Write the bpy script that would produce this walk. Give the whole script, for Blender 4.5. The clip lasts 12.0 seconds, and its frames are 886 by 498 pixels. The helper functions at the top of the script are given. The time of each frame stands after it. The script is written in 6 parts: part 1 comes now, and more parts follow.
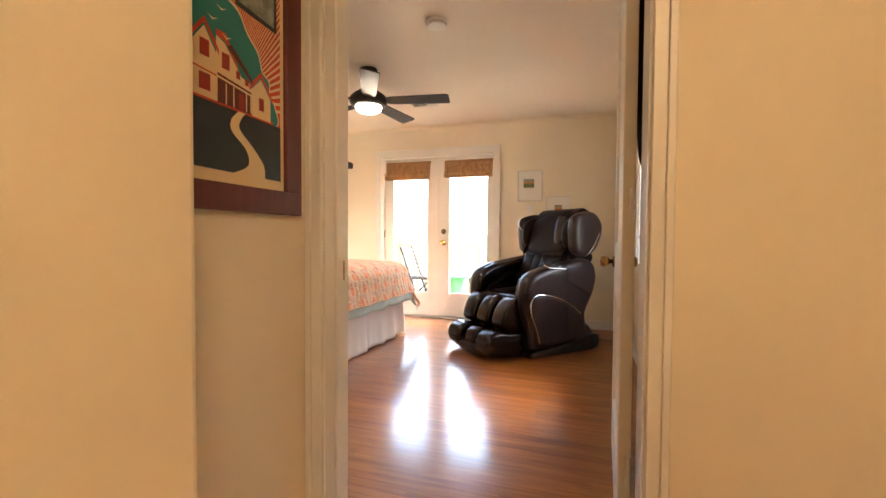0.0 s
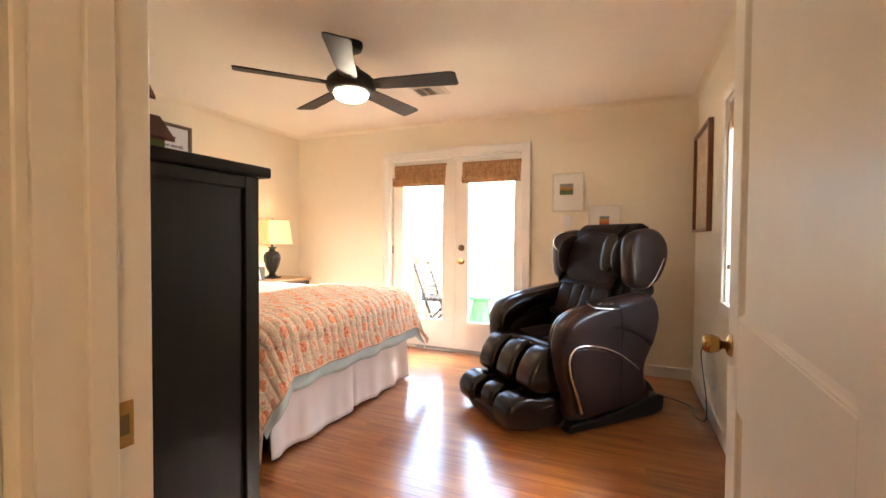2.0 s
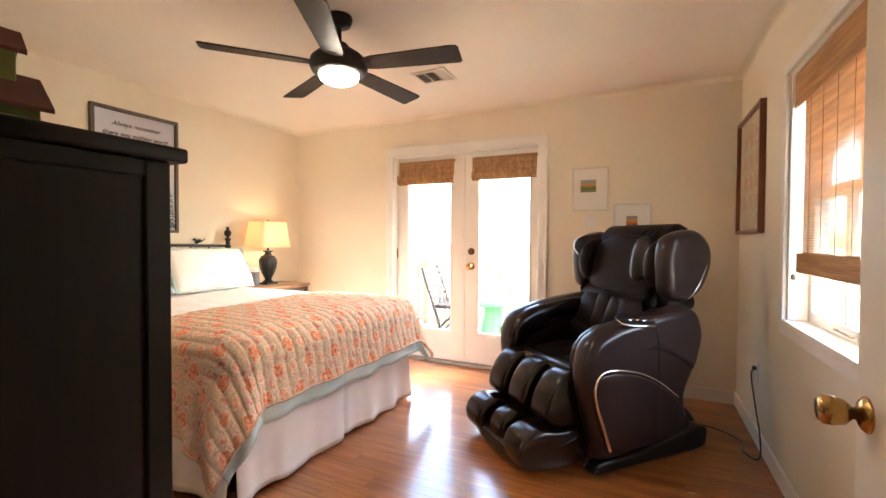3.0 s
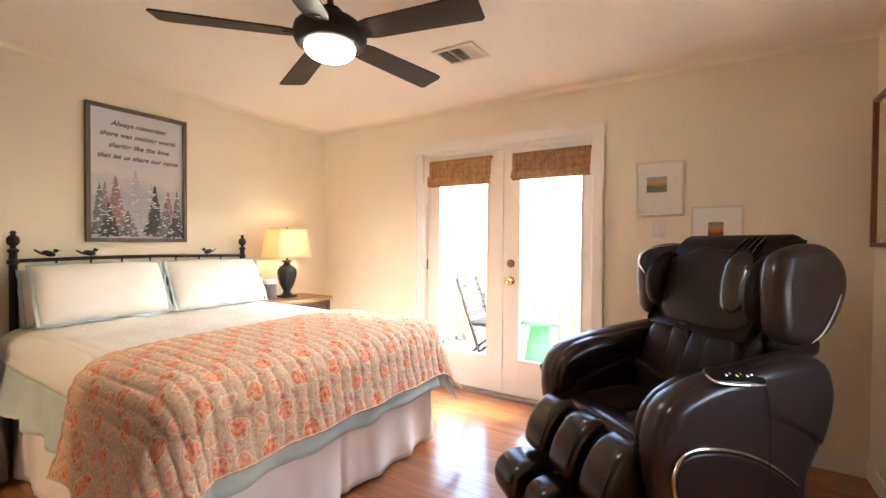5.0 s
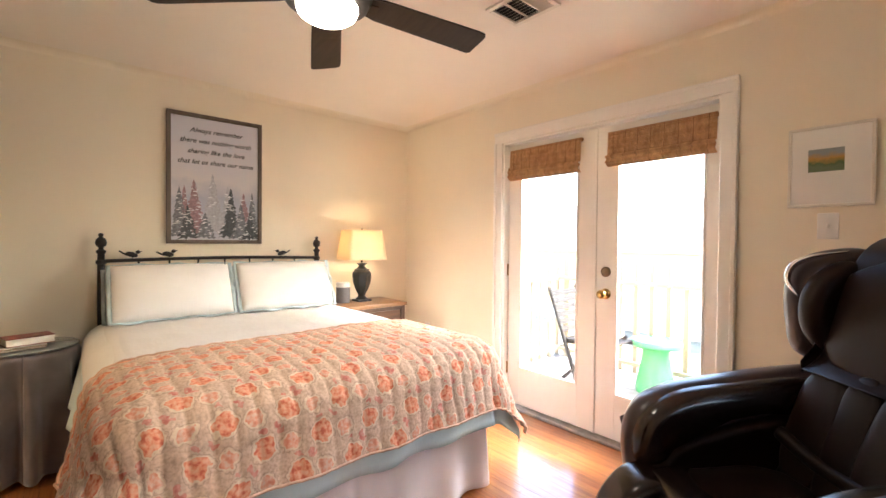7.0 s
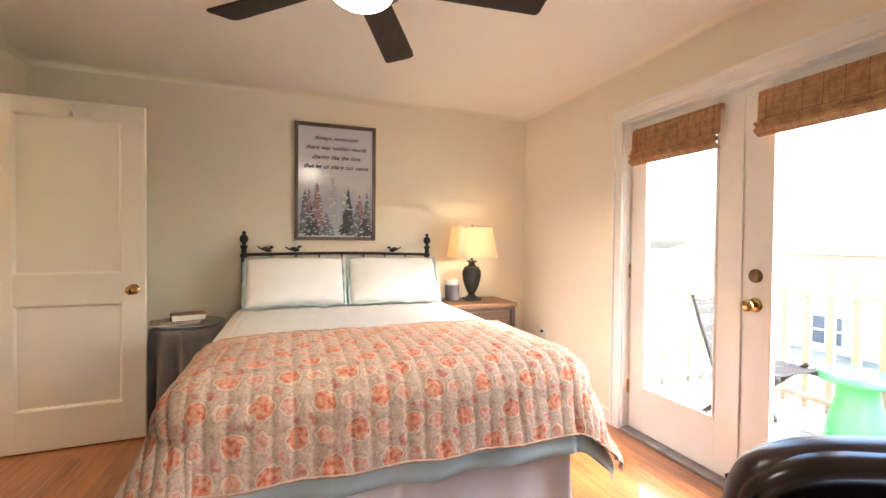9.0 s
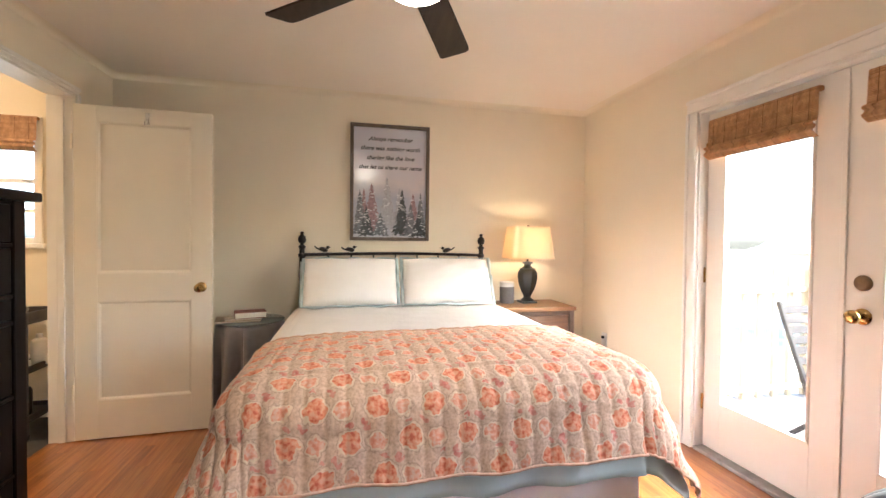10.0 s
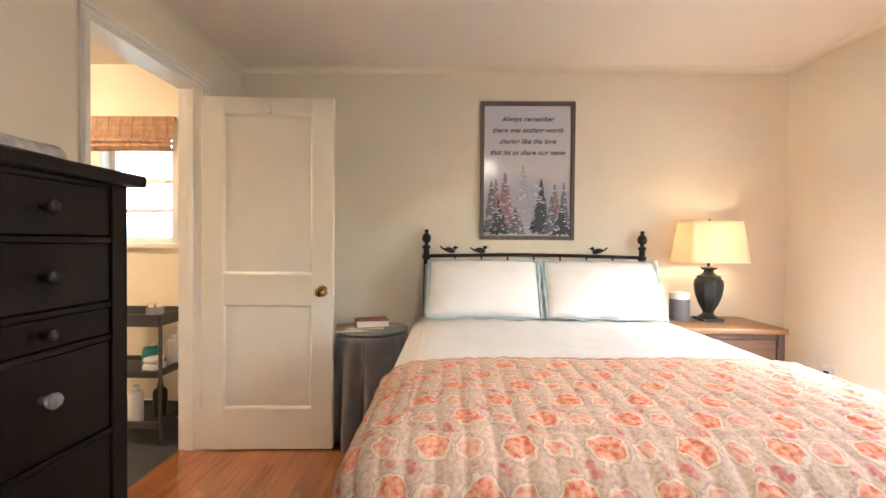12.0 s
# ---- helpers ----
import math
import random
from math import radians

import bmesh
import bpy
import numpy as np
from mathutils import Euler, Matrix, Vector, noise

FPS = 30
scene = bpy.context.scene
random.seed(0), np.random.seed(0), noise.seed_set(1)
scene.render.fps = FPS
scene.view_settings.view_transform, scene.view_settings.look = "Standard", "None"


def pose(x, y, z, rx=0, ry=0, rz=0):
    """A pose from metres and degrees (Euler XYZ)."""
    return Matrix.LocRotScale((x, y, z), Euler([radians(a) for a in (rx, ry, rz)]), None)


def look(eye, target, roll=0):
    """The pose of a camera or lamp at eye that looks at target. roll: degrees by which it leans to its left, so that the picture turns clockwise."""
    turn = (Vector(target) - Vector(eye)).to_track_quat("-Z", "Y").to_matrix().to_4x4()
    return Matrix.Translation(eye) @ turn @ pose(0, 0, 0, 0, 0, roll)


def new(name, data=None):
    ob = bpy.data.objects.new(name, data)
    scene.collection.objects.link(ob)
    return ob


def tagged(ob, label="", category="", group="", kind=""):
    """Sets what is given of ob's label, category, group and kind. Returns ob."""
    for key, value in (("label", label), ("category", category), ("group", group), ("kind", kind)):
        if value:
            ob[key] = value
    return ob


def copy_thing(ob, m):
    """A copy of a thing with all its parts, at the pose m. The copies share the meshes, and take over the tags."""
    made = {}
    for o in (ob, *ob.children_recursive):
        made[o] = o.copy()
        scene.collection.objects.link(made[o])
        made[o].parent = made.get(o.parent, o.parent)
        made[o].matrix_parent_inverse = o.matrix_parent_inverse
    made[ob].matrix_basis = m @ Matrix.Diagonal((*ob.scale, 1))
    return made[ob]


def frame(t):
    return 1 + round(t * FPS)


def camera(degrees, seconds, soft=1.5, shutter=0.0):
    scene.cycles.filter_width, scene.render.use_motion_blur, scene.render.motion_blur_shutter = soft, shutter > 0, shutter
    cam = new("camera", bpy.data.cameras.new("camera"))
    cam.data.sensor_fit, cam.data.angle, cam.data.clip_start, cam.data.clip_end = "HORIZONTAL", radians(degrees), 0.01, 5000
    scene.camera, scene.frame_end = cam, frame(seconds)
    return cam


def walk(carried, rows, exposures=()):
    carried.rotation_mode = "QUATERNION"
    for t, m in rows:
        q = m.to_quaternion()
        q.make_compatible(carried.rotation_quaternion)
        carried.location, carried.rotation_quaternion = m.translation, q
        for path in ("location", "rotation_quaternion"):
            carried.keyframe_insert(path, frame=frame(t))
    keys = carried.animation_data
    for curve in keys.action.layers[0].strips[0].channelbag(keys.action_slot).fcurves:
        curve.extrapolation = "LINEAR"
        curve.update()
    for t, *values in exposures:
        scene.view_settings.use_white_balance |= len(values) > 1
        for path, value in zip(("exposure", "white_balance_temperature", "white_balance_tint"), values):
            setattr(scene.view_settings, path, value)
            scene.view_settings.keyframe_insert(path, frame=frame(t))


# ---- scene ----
cam = camera(92.1, 12.0)
PATH = [
    (0, (-0.311, 1.214, 1.012), (-0.944, 3.11, 0.955), 0.4),
    (0.5, (-0.345, 1.430, 1.080), (-1.012, 3.315, 1.026), 0.4),
    (1, (-0.378, 1.649, 1.146), (-1.08, 3.521, 1.092), 0.4),
    (1.5, (-0.39, 1.899, 1.174), (-1.131, 3.755, 1.122), 0.5),
    (2, (-0.436, 2.134, 1.174), (-1.22, 3.973, 1.124), 0.4),
    (2.5, (-0.494, 2.334, 1.178), (-1.312, 4.159, 1.133), 0.3),
    (3, (-0.515, 2.515, 1.187), (-1.369, 4.323, 1.143), 0.3),
    (5, (-0.624, 3.08, 1.245), (-1.692, 4.771, 1.213), 0.4),
    (5.5, (-0.634, 3.236, 1.256), (-1.78, 4.874, 1.221), 0.4),
    (6, (-0.621, 3.39, 1.26), (-1.895, 4.931, 1.23), 0.5),
    (6.5, (-0.618, 3.519, 1.267), (-2.024, 4.941, 1.233), 0.4),
    (7, (-0.615, 3.703, 1.258), (-2.128, 5.011, 1.225), 0.5),
    (9, (-0.561, 4.152, 1.231), (-2.444, 4.824, 1.195), 0.5),
    (9.5, (-0.59, 4.17, 1.232), (-2.515, 4.709, 1.194), 0.6),
    (10, (-0.638, 4.164, 1.236), (-2.589, 4.6, 1.197), 0.6),
    (10.5, (-0.695, 4.163, 1.233), (-2.67, 4.476, 1.195), 0.7),
    (11, (-0.812, 4.124, 1.227), (-2.802, 4.318, 1.19), 0.8),
    (11.5, (-0.993, 4.052, 1.219), (-2.99, 4.16, 1.184), 0.7),
    (12, (-1.195, 3.99, 1.207), (-3.194, 3.953, 1.178), 0.5),
]
walk(cam, [(t, look(eye, target, roll)) for t, eye, target, roll in PATH], exposures=[(0.0, 4.38, 6250, 8), (0.5, 4.5, 6450, 8), (1.5, 4.48, 6300, 9), (3.0, 4.42, 6000, 10), (5.0, 4.34, 5850, 10), (9.5, 4.1, 5650, 10), (12.0, 4.28, 5350, 10)])

# ---- world and light ----
world = bpy.data.worlds.new("overcast_sky")
world.use_nodes = True
scene.world = world
wn = world.node_tree
sky = wn.nodes.new("ShaderNodeTexSky")
sky.sky_type, sky.sun_disc = "NISHITA", False
sky.sun_elevation, sky.sun_rotation = radians(38), radians(50)
sky.air_density, sky.dust_density, sky.ozone_density = 1.0, 4.0, 1.0
wn.links.new(sky.outputs[0], wn.nodes["Background"].inputs[0])
wn.nodes["Background"].inputs[1].default_value = 0.15

sin_az, cos_az = math.sin(radians(50)), math.cos(radians(50))
sun = new("sun", bpy.data.lights.new("sun", "SUN"))
sun.data.energy, sun.data.angle, sun.data.color = 1.5, radians(25), (1.0, 0.95, 0.88)
sun.matrix_world = look((sin_az * 10, cos_az * 10, 7.8), (0, 0, 0))


def lamp(name, kind, energy, colour, place, size):
    ob = new(name, bpy.data.lights.new(name, kind))
    ob.data.energy, ob.data.color, ob.data.shadow_soft_size = energy, colour, size
    ob.location = place
    return ob


lamp("bedside_bulb", "POINT", 0.38, (1.0, 0.70, 0.40), (-3.89, 5.600, 1.225), 0.035)


# ---- material helpers ----
class Mat:
    """A node material on one Principled shader, with object coordinates at hand."""

    def __init__(self, name, colour, rough=0.6, metal=0.0, spec=0.5):
        self.m = bpy.data.materials.new(name)
        self.m.use_nodes = True
        self.t = self.m.node_tree
        self.b = self.t.nodes["Principled BSDF"]
        self.b.inputs["Base Color"].default_value = (*colour, 1)
        self.b.inputs["Roughness"].default_value = rough
        self.b.inputs["Metallic"].default_value = metal
        self.b.inputs["Specular IOR Level"].default_value = spec
        self.coord = self.t.nodes.new("ShaderNodeTexCoord").outputs["Object"]

    def node(self, kind, **values):
        n = self.t.nodes.new(kind)
        for key, value in values.items():
            n.inputs[key.replace("_", " ")].default_value = value
        return n

    def link(self, a, b):
        self.t.links.new(a, b)

    def scaled(self, x, y, z):
        n = self.t.nodes.new("ShaderNodeMapping")
        n.inputs["Scale"].default_value = (x, y, z)
        self.link(self.coord, n.inputs["Vector"])
        return n.outputs[0]

    def noise(self, scale, detail=4, vector=None, rough=0.55):
        n = self.node("ShaderNodeTexNoise", Scale=scale, Detail=detail, Roughness=rough)
        self.link(vector or self.coord, n.inputs["Vector"])
        return n.outputs["Fac"]

    def ramp(self, fac, *stops):
        n = self.t.nodes.new("ShaderNodeValToRGB")
        e = n.color_ramp.elements
        while len(e) < len(stops):
            e.new(0.5)
        for k, (p, c) in zip(e, stops):
            k.position, k.color = p, (*c, 1)
        self.link(fac, n.inputs[0])
        return n.outputs[0]

    def mix(self, fac, a, b, kind="MIX"):
        n = self.t.nodes.new("ShaderNodeMix")
        n.data_type, n.blend_type = "RGBA", kind
        for value, slot in ((fac, 0), (a, 6), (b, 7)):
            if isinstance(value, (int, float)):
                n.inputs[slot].default_value = value
            elif isinstance(value, tuple):
                n.inputs[slot].default_value = (*value, 1)
            else:
                self.link(value, n.inputs[slot])
        return n.outputs[2]

    def maths(self, op, a, b=0.0, c=0.0):
        n = self.t.nodes.new("ShaderNodeMath")
        n.operation = op
        for slot, value in enumerate((a, b, c)):
            if isinstance(value, (int, float)):
                n.inputs[slot].default_value = value
            else:
                self.link(value, n.inputs[slot])
        return n.outputs[0]

    def colour(self, socket):
        self.link(socket, self.b.inputs["Base Color"])
        return self

    def rough(self, socket):
        self.link(socket, self.b.inputs["Roughness"])
        return self

    def bump(self, socket, strength=0.2, distance=0.002):
        n = self.node("ShaderNodeBump", Strength=strength, Distance=distance)
        self.link(socket, n.inputs["Height"])
        self.link(n.outputs[0], self.b.inputs["Normal"])
        return self


def speckled(name, colour, rough=0.6, metal=0.0, vary=0.08, scale=6, grain=120, bump=0.1, spec=0.5, distance=0.001, uneven=0.08):
    """A surface with slow stains and a fine grain."""
    k = Mat(name, colour, rough, metal, spec)
    lo, hi = tuple(c * (1 - vary) for c in colour), tuple(min(1, c * (1 + vary)) for c in colour)
    k.colour(k.ramp(k.noise(scale, 5), (0.3, lo), (0.7, hi)))
    n = k.node("ShaderNodeMapRange", To_Min=max(0.02, rough - uneven), To_Max=min(1, rough + uneven))
    k.link(k.noise(scale * 3, 4), n.inputs["Value"])
    k.rough(n.outputs[0])
    if bump:
        k.bump(k.noise(grain, 3), bump, distance)
    return k


def wood(name, dark, light, rough=0.4, along="x", grain=1.0, random_piece=False, coat=0.0):
    k = Mat(name, light, rough)
    s = {"x": (1.2, 22, 22), "y": (22, 1.2, 22), "z": (22, 22, 1.2)}[along]
    v = k.scaled(*(c * grain for c in s))
    if random_piece:
        info = k.t.nodes.new("ShaderNodeObjectInfo")
        shift = k.t.nodes.new("ShaderNodeVectorMath")
        shift.operation = "ADD"
        far = k.maths("MULTIPLY", info.outputs["Random"], 400.0)
        k.link(v, shift.inputs[0])
        k.link(far, shift.inputs[1])
        v = shift.outputs[0]
    fine = k.noise(2.2, 8, v, 0.62)
    base = k.ramp(fine, (0.28, dark), (0.72, light))
    if random_piece:
        tone = k.ramp(info.outputs["Random"], (0.0, (0.80, 0.76, 0.73)), (0.5, (1, 1, 1)), (1.0, (1.14, 1.10, 1.06)))
        base = k.mix(1.0, base, tone, "MULTIPLY")
    k.colour(base)
    n = k.node("ShaderNodeMapRange", To_Min=max(0.03, rough - 0.05), To_Max=rough + 0.08)
    k.link(k.noise(3, 4), n.inputs["Value"])
    k.rough(n.outputs[0])
    k.bump(fine, 0.03 if coat else 0.08, 0.0006)
    k.b.inputs["Coat Weight"].default_value = coat
    k.b.inputs["Coat Roughness"].default_value = 0.12
    return k


# ---- mesh helpers ----
def part(name, bm, material, parent=None, label="", smooth=False):
    """Links a bmesh as one mesh object, under a thing or a part."""
    data = bpy.data.meshes.new(name)
    bmesh.ops.recalc_face_normals(bm, faces=bm.faces)
    bm.to_mesh(data)
    bm.free()
    for m in material if isinstance(material, (list, tuple)) else (material,):
        data.materials.append(m.m)
    if smooth:
        data.polygons.foreach_set("use_smooth", [True] * len(data.polygons))
        if smooth == "auto":
            data.set_sharp_from_angle(angle=radians(40))
    ob = new(name, data)
    if parent:
        ob.parent = parent
    if label:
        ob["label"] = label
    return ob


def thing(name, label, category, place=(0, 0, 0), turn=0.0, group="", kind=""):
    ob = new(name)
    ob.empty_display_size = 0.1
    ob.location, ob.rotation_euler = place, (0, 0, radians(turn))
    return tagged(ob, label, category, group, kind)


def box(x0, y0, z0, x1, y1, z1, bevel=0.0, segments=2, bm=None):
    bm = bm or bmesh.new()
    got = bmesh.ops.create_cube(bm, size=1)["verts"]
    for v in got:
        v.co = Vector(((x0 + x1) / 2 + v.co.x * (x1 - x0), (y0 + y1) / 2 + v.co.y * (y1 - y0), (z0 + z1) / 2 + v.co.z * (z1 - z0)))
    if bevel:
        edges = list({e for v in got for e in v.link_edges})
        bmesh.ops.bevel(bm, geom=edges, offset=bevel, segments=segments, affect="EDGES", profile=0.5)
    return bm


def lathe(profile, n=32, bm=None, place=(0, 0, 0), m=None):
    """Turns (radius, height) pairs round the z axis."""
    bm = bm or bmesh.new()
    m = m or Matrix.Translation(place)
    rings = []
    for r, z in profile:
        if r < 1e-5:
            rings.append([bm.verts.new(m @ Vector((0, 0, z)))])
        else:
            rings.append([bm.verts.new(m @ Vector((r * math.cos(2 * math.pi * i / n), r * math.sin(2 * math.pi * i / n), z))) for i in range(n)])
    for a, b in zip(rings, rings[1:]):
        for i in range(n):
            j = (i + 1) % n
            if len(a) == 1 and len(b) == 1:
                continue
            if len(a) == 1:
                bm.faces.new((a[0], b[i], b[j]))
            elif len(b) == 1:
                bm.faces.new((a[i], a[j], b[0]))
            else:
                bm.faces.new((a[i], a[j], b[j], b[i]))
    for ring in (rings[0], rings[-1]):
        if len(ring) > 1:
            bm.faces.new(ring)
    return bm


def spline(points, n, closed=False):
    """Catmull-Rom through a few control points."""
    pts = [Vector(p) for p in points]
    out = []
    count = len(pts) if closed else len(pts) - 1
    for i in range(count):
        if closed:
            p0, p1, p2, p3 = (pts[(i + k) % len(pts)] for k in (-1, 0, 1, 2))
        else:
            p0, p1, p2, p3 = pts[max(0, i - 1)], pts[i], pts[i + 1], pts[min(len(pts) - 1, i + 2)]
        for k in range(n):
            t = k / n
            out.append(0.5 * (2 * p1 + (p2 - p0) * t + (2 * p0 - 5 * p1 + 4 * p2 - p3) * t * t + (3 * p1 - p0 - 3 * p2 + p3) * t ** 3))
    if not closed:
        out.append(pts[-1])
    return out


def tube(points, radius, n=10, bm=None, closed=False, flat=1.0):
    """A round bar along points; radius may be a number or a function of the way along."""
    bm = bm or bmesh.new()
    pts = [Vector(p) for p in points]
    rings = []
    side = None
    for i, p in enumerate(pts):
        if closed:
            d = (pts[(i + 1) % len(pts)] - pts[i - 1]).normalized()
        else:
            d = (pts[min(i + 1, len(pts) - 1)] - pts[max(i - 1, 0)]).normalized()
        if side is None:
            side = d.orthogonal().normalized()
        side = (side - d * side.dot(d)).normalized()
        up = d.cross(side)
        r = radius(i / max(1, len(pts) - 1)) if callable(radius) else radius
        rings.append([bm.verts.new(p + side * (r * math.cos(2 * math.pi * k / n)) + up * (r * flat * math.sin(2 * math.pi * k / n))) for k in range(n)])
    pairs = list(zip(rings, rings[1:])) + ([(rings[-1], rings[0])] if closed else [])
    for a, b in pairs:
        for k in range(n):
            bm.faces.new((a[k], a[(k + 1) % n], b[(k + 1) % n], b[k]))
    if not closed:
        bm.faces.new(rings[0])
        bm.faces.new(rings[-1])
    return bm


def puff(outline, w0, w1, r, n=6, axis="y", bm=None, m=None, bulge=0.0, shrink=1.0):
    """A closed outline in a plane, thickened from w0 to w1 with edges rounded by r. axis: the way of thickness (outline is x, z for y; x, y for z; y, z for x)."""
    bm = bm or bmesh.new()
    pts = [Vector((p[0], p[1])) for p in outline]
    area = sum(a.x * b.y - b.x * a.y for a, b in zip(pts, pts[1:] + pts[:1]))
    if area < 0:
        pts.reverse()
    normal = []
    for i in range(len(pts)):
        d = (pts[(i + 1) % len(pts)] - pts[i - 1]).normalized()
        normal.append(Vector((d.y, -d.x)))
    centre = sum(pts, Vector((0, 0))) / len(pts)
    levels = [(w0 + r * (1 - math.cos(math.pi / 2 * k / n)), r * (1 - math.sin(math.pi / 2 * k / n))) for k in range(n + 1)]
    levels += [(w1 - r * (1 - math.cos(math.pi / 2 * k / n)), r * (1 - math.sin(math.pi / 2 * k / n))) for k in range(n, -1, -1)]

    def put(p, w):
        co = {"y": Vector((p.x, w, p.y)), "z": Vector((p.x, p.y, w)), "x": Vector((w, p.x, p.y))}[axis]
        return bm.verts.new(m @ co if m else co)

    rings = [[put(p - q * (i * shrink), w) for p, q in zip(pts, normal)] for w, i in levels]
    for a, b in zip(rings, rings[1:]):
        for i in range(len(pts)):
            j = (i + 1) % len(pts)
            bm.faces.new((a[i], a[j], b[j], b[i]))
    for ring, w, way in ((rings[0], w0, -1), (rings[-1], w1, 1)):
        inner = ring
        for f in (0.7, 0.4, 0.15):
            c = centre
            nxt = [put(c + (p - q * (r * shrink) - c) * f, w + way * bulge * (1 - f * f)) for p, q in zip(pts, normal)]
            for i in range(len(pts)):
                j = (i + 1) % len(pts)
                bm.faces.new((inner[i], inner[j], nxt[j], nxt[i]))
            inner = nxt
        mid = put(centre, w + way * bulge)
        for i in range(len(pts)):
            bm.faces.new((inner[i], inner[(i + 1) % len(pts)], mid))
    return bm


def cushion(sx, sy, sz, e=0.5, nu=40, nv=20, bm=None, m=None, wrinkle=0.0, seed=0.0):
    """A superellipsoid: e under 1 squares it off."""
    bm = bm or bmesh.new()

    def sp(a, p):
        return math.copysign(abs(a) ** p, a)

    rings = []
    for j in range(nv + 1):
        phi = -math.pi / 2 + math.pi * j / nv
        ring = []
        for i in range(nu):
            th = 2 * math.pi * i / nu
            p = Vector((sx * sp(math.cos(phi), e) * sp(math.cos(th), e), sy * sp(math.cos(phi), e) * sp(math.sin(th), e), sz * sp(math.sin(phi), e)))
            if wrinkle:
                p *= 1 + wrinkle * noise.noise(p * 9 + Vector((seed, seed * 2, 0)))
            ring.append(bm.verts.new(m @ p if m else p))
            if j in (0, nv):
                break
        rings.append(ring)
    for a, b in zip(rings, rings[1:]):
        for i in range(nu):
            j = (i + 1) % nu
            if len(a) == 1:
                bm.faces.new((a[0], b[j], b[i]))
            elif len(b) == 1:
                bm.faces.new((a[i], a[j], b[0]))
            else:
                bm.faces.new((a[i], a[j], b[j], b[i]))
    return bm


def sheet(f, nu, nv, bm=None):
    """A grid of f(u, v), u and v from 0 to 1."""
    bm = bm or bmesh.new()
    grid = [[bm.verts.new(f(i / nu, j / nv)) for j in range(nv + 1)] for i in range(nu + 1)]
    for i in range(nu):
        for j in range(nv):
            bm.faces.new((grid[i][j], grid[i + 1][j], grid[i + 1][j + 1], grid[i][j + 1]))
    return bm


def thick(bm, depth):
    """Gives an open sheet a thickness."""
    bmesh.ops.recalc_face_normals(bm, faces=bm.faces)
    bmesh.ops.solidify(bm, geom=bm.faces[:], thickness=depth)
    return bm


# ---- materials ----
cream = speckled("cream_wall_paint", (0.80, 0.72, 0.57), 0.62, vary=0.03, scale=1.3, grain=160, bump=0.12)
ceiling_white = speckled("ceiling_paint", (0.83, 0.76, 0.66), 0.75, vary=0.03, scale=1.1, grain=90, bump=0.15)
trim_white = speckled("white_gloss_trim", (0.80, 0.77, 0.71), 0.32, vary=0.03, scale=3, grain=60, bump=0.06)
door_white = speckled("ivory_door_paint", (0.80, 0.74, 0.62), 0.36, vary=0.03, scale=3, grain=70, bump=0.08)
oak = wood("polished_oak_strip", (0.20, 0.058, 0.013), (0.45, 0.168, 0.039), 0.32, "x", 1.0, True, 1.0)
oak.b.inputs["Coat IOR"].default_value = 1.72
oak.b.inputs["Specular IOR Level"].default_value = 0.30
oak.b.inputs["Coat Roughness"].default_value = 0.16
joint = speckled("dark_floor_joint", (0.05, 0.02, 0.01), 0.6)
plaster = speckled("plain_plaster", (0.75, 0.70, 0.62), 0.8, vary=0.04)
slate = speckled("dark_slate_tile", (0.05, 0.052, 0.055), 0.5, vary=0.3, scale=8)
brass = speckled("aged_brass", (0.46, 0.29, 0.10), 0.22, 1.0, vary=0.25, scale=30, bump=0, uneven=0.05)
bronze = speckled("dark_bronze", (0.18, 0.13, 0.08), 0.35, 1.0, vary=0.2, scale=30)
chrome = speckled("chrome", (0.80, 0.80, 0.80), 0.12, 1.0, vary=0.04, scale=30, bump=0.0)
black_metal = speckled("black_iron", (0.018, 0.015, 0.013), 0.42, 0.3, vary=0.2, scale=40, grain=90, bump=0.2)
black_wood = wood("black_brown_stain", (0.0045, 0.0028, 0.0025), (0.010, 0.006, 0.005), 0.38, "z")
black_wood.b.inputs["Specular IOR Level"].default_value = 0.20
leather = speckled("dark_brown_leather", (0.010, 0.0048, 0.0040), 0.24, vary=0.15, scale=2, bump=0, uneven=0.01)
leather_matt = speckled("dark_brown_leather_matt", (0.010, 0.0044, 0.0036), 0.42, vary=0.15, scale=2, bump=0, uneven=0.01, spec=0.16)
shell = speckled("brown_moulded_shell", (0.030, 0.0180, 0.0185), 0.29, 0.0, vary=0.08, scale=2, bump=0, uneven=0.01)
panel_brown = speckled("purple_brown_panel", (0.028, 0.015, 0.016), 0.30, 0.0, vary=0.08, scale=2, bump=0, uneven=0.01)
black_plastic = speckled("black_plastic", (0.010, 0.010, 0.011), 0.30, vary=0.1, scale=3, bump=0, uneven=0.01)
white_plastic = speckled("white_plastic", (0.78, 0.76, 0.72), 0.35, vary=0.03, scale=12)

glass = Mat("window_glass", (1, 1, 1), 0.0)
gt = glass.t
clear, gloss, both = gt.nodes.new("ShaderNodeBsdfTransparent"), gt.nodes.new("ShaderNodeBsdfGlossy"), gt.nodes.new("ShaderNodeMixShader")
clear.inputs[0].default_value = (0.96, 0.97, 0.96, 1)
gloss.inputs["Roughness"].default_value = 0.02
facing = gt.nodes.new("ShaderNodeLayerWeight")
facing.inputs[0].default_value = 0.5
sheen = glass.maths("MULTIPLY_ADD", glass.maths("POWER", facing.outputs["Facing"], 5.0), 0.6, 0.02)
gt.links.new(sheen, both.inputs[0])
gt.links.new(clear.outputs[0], both.inputs[1])
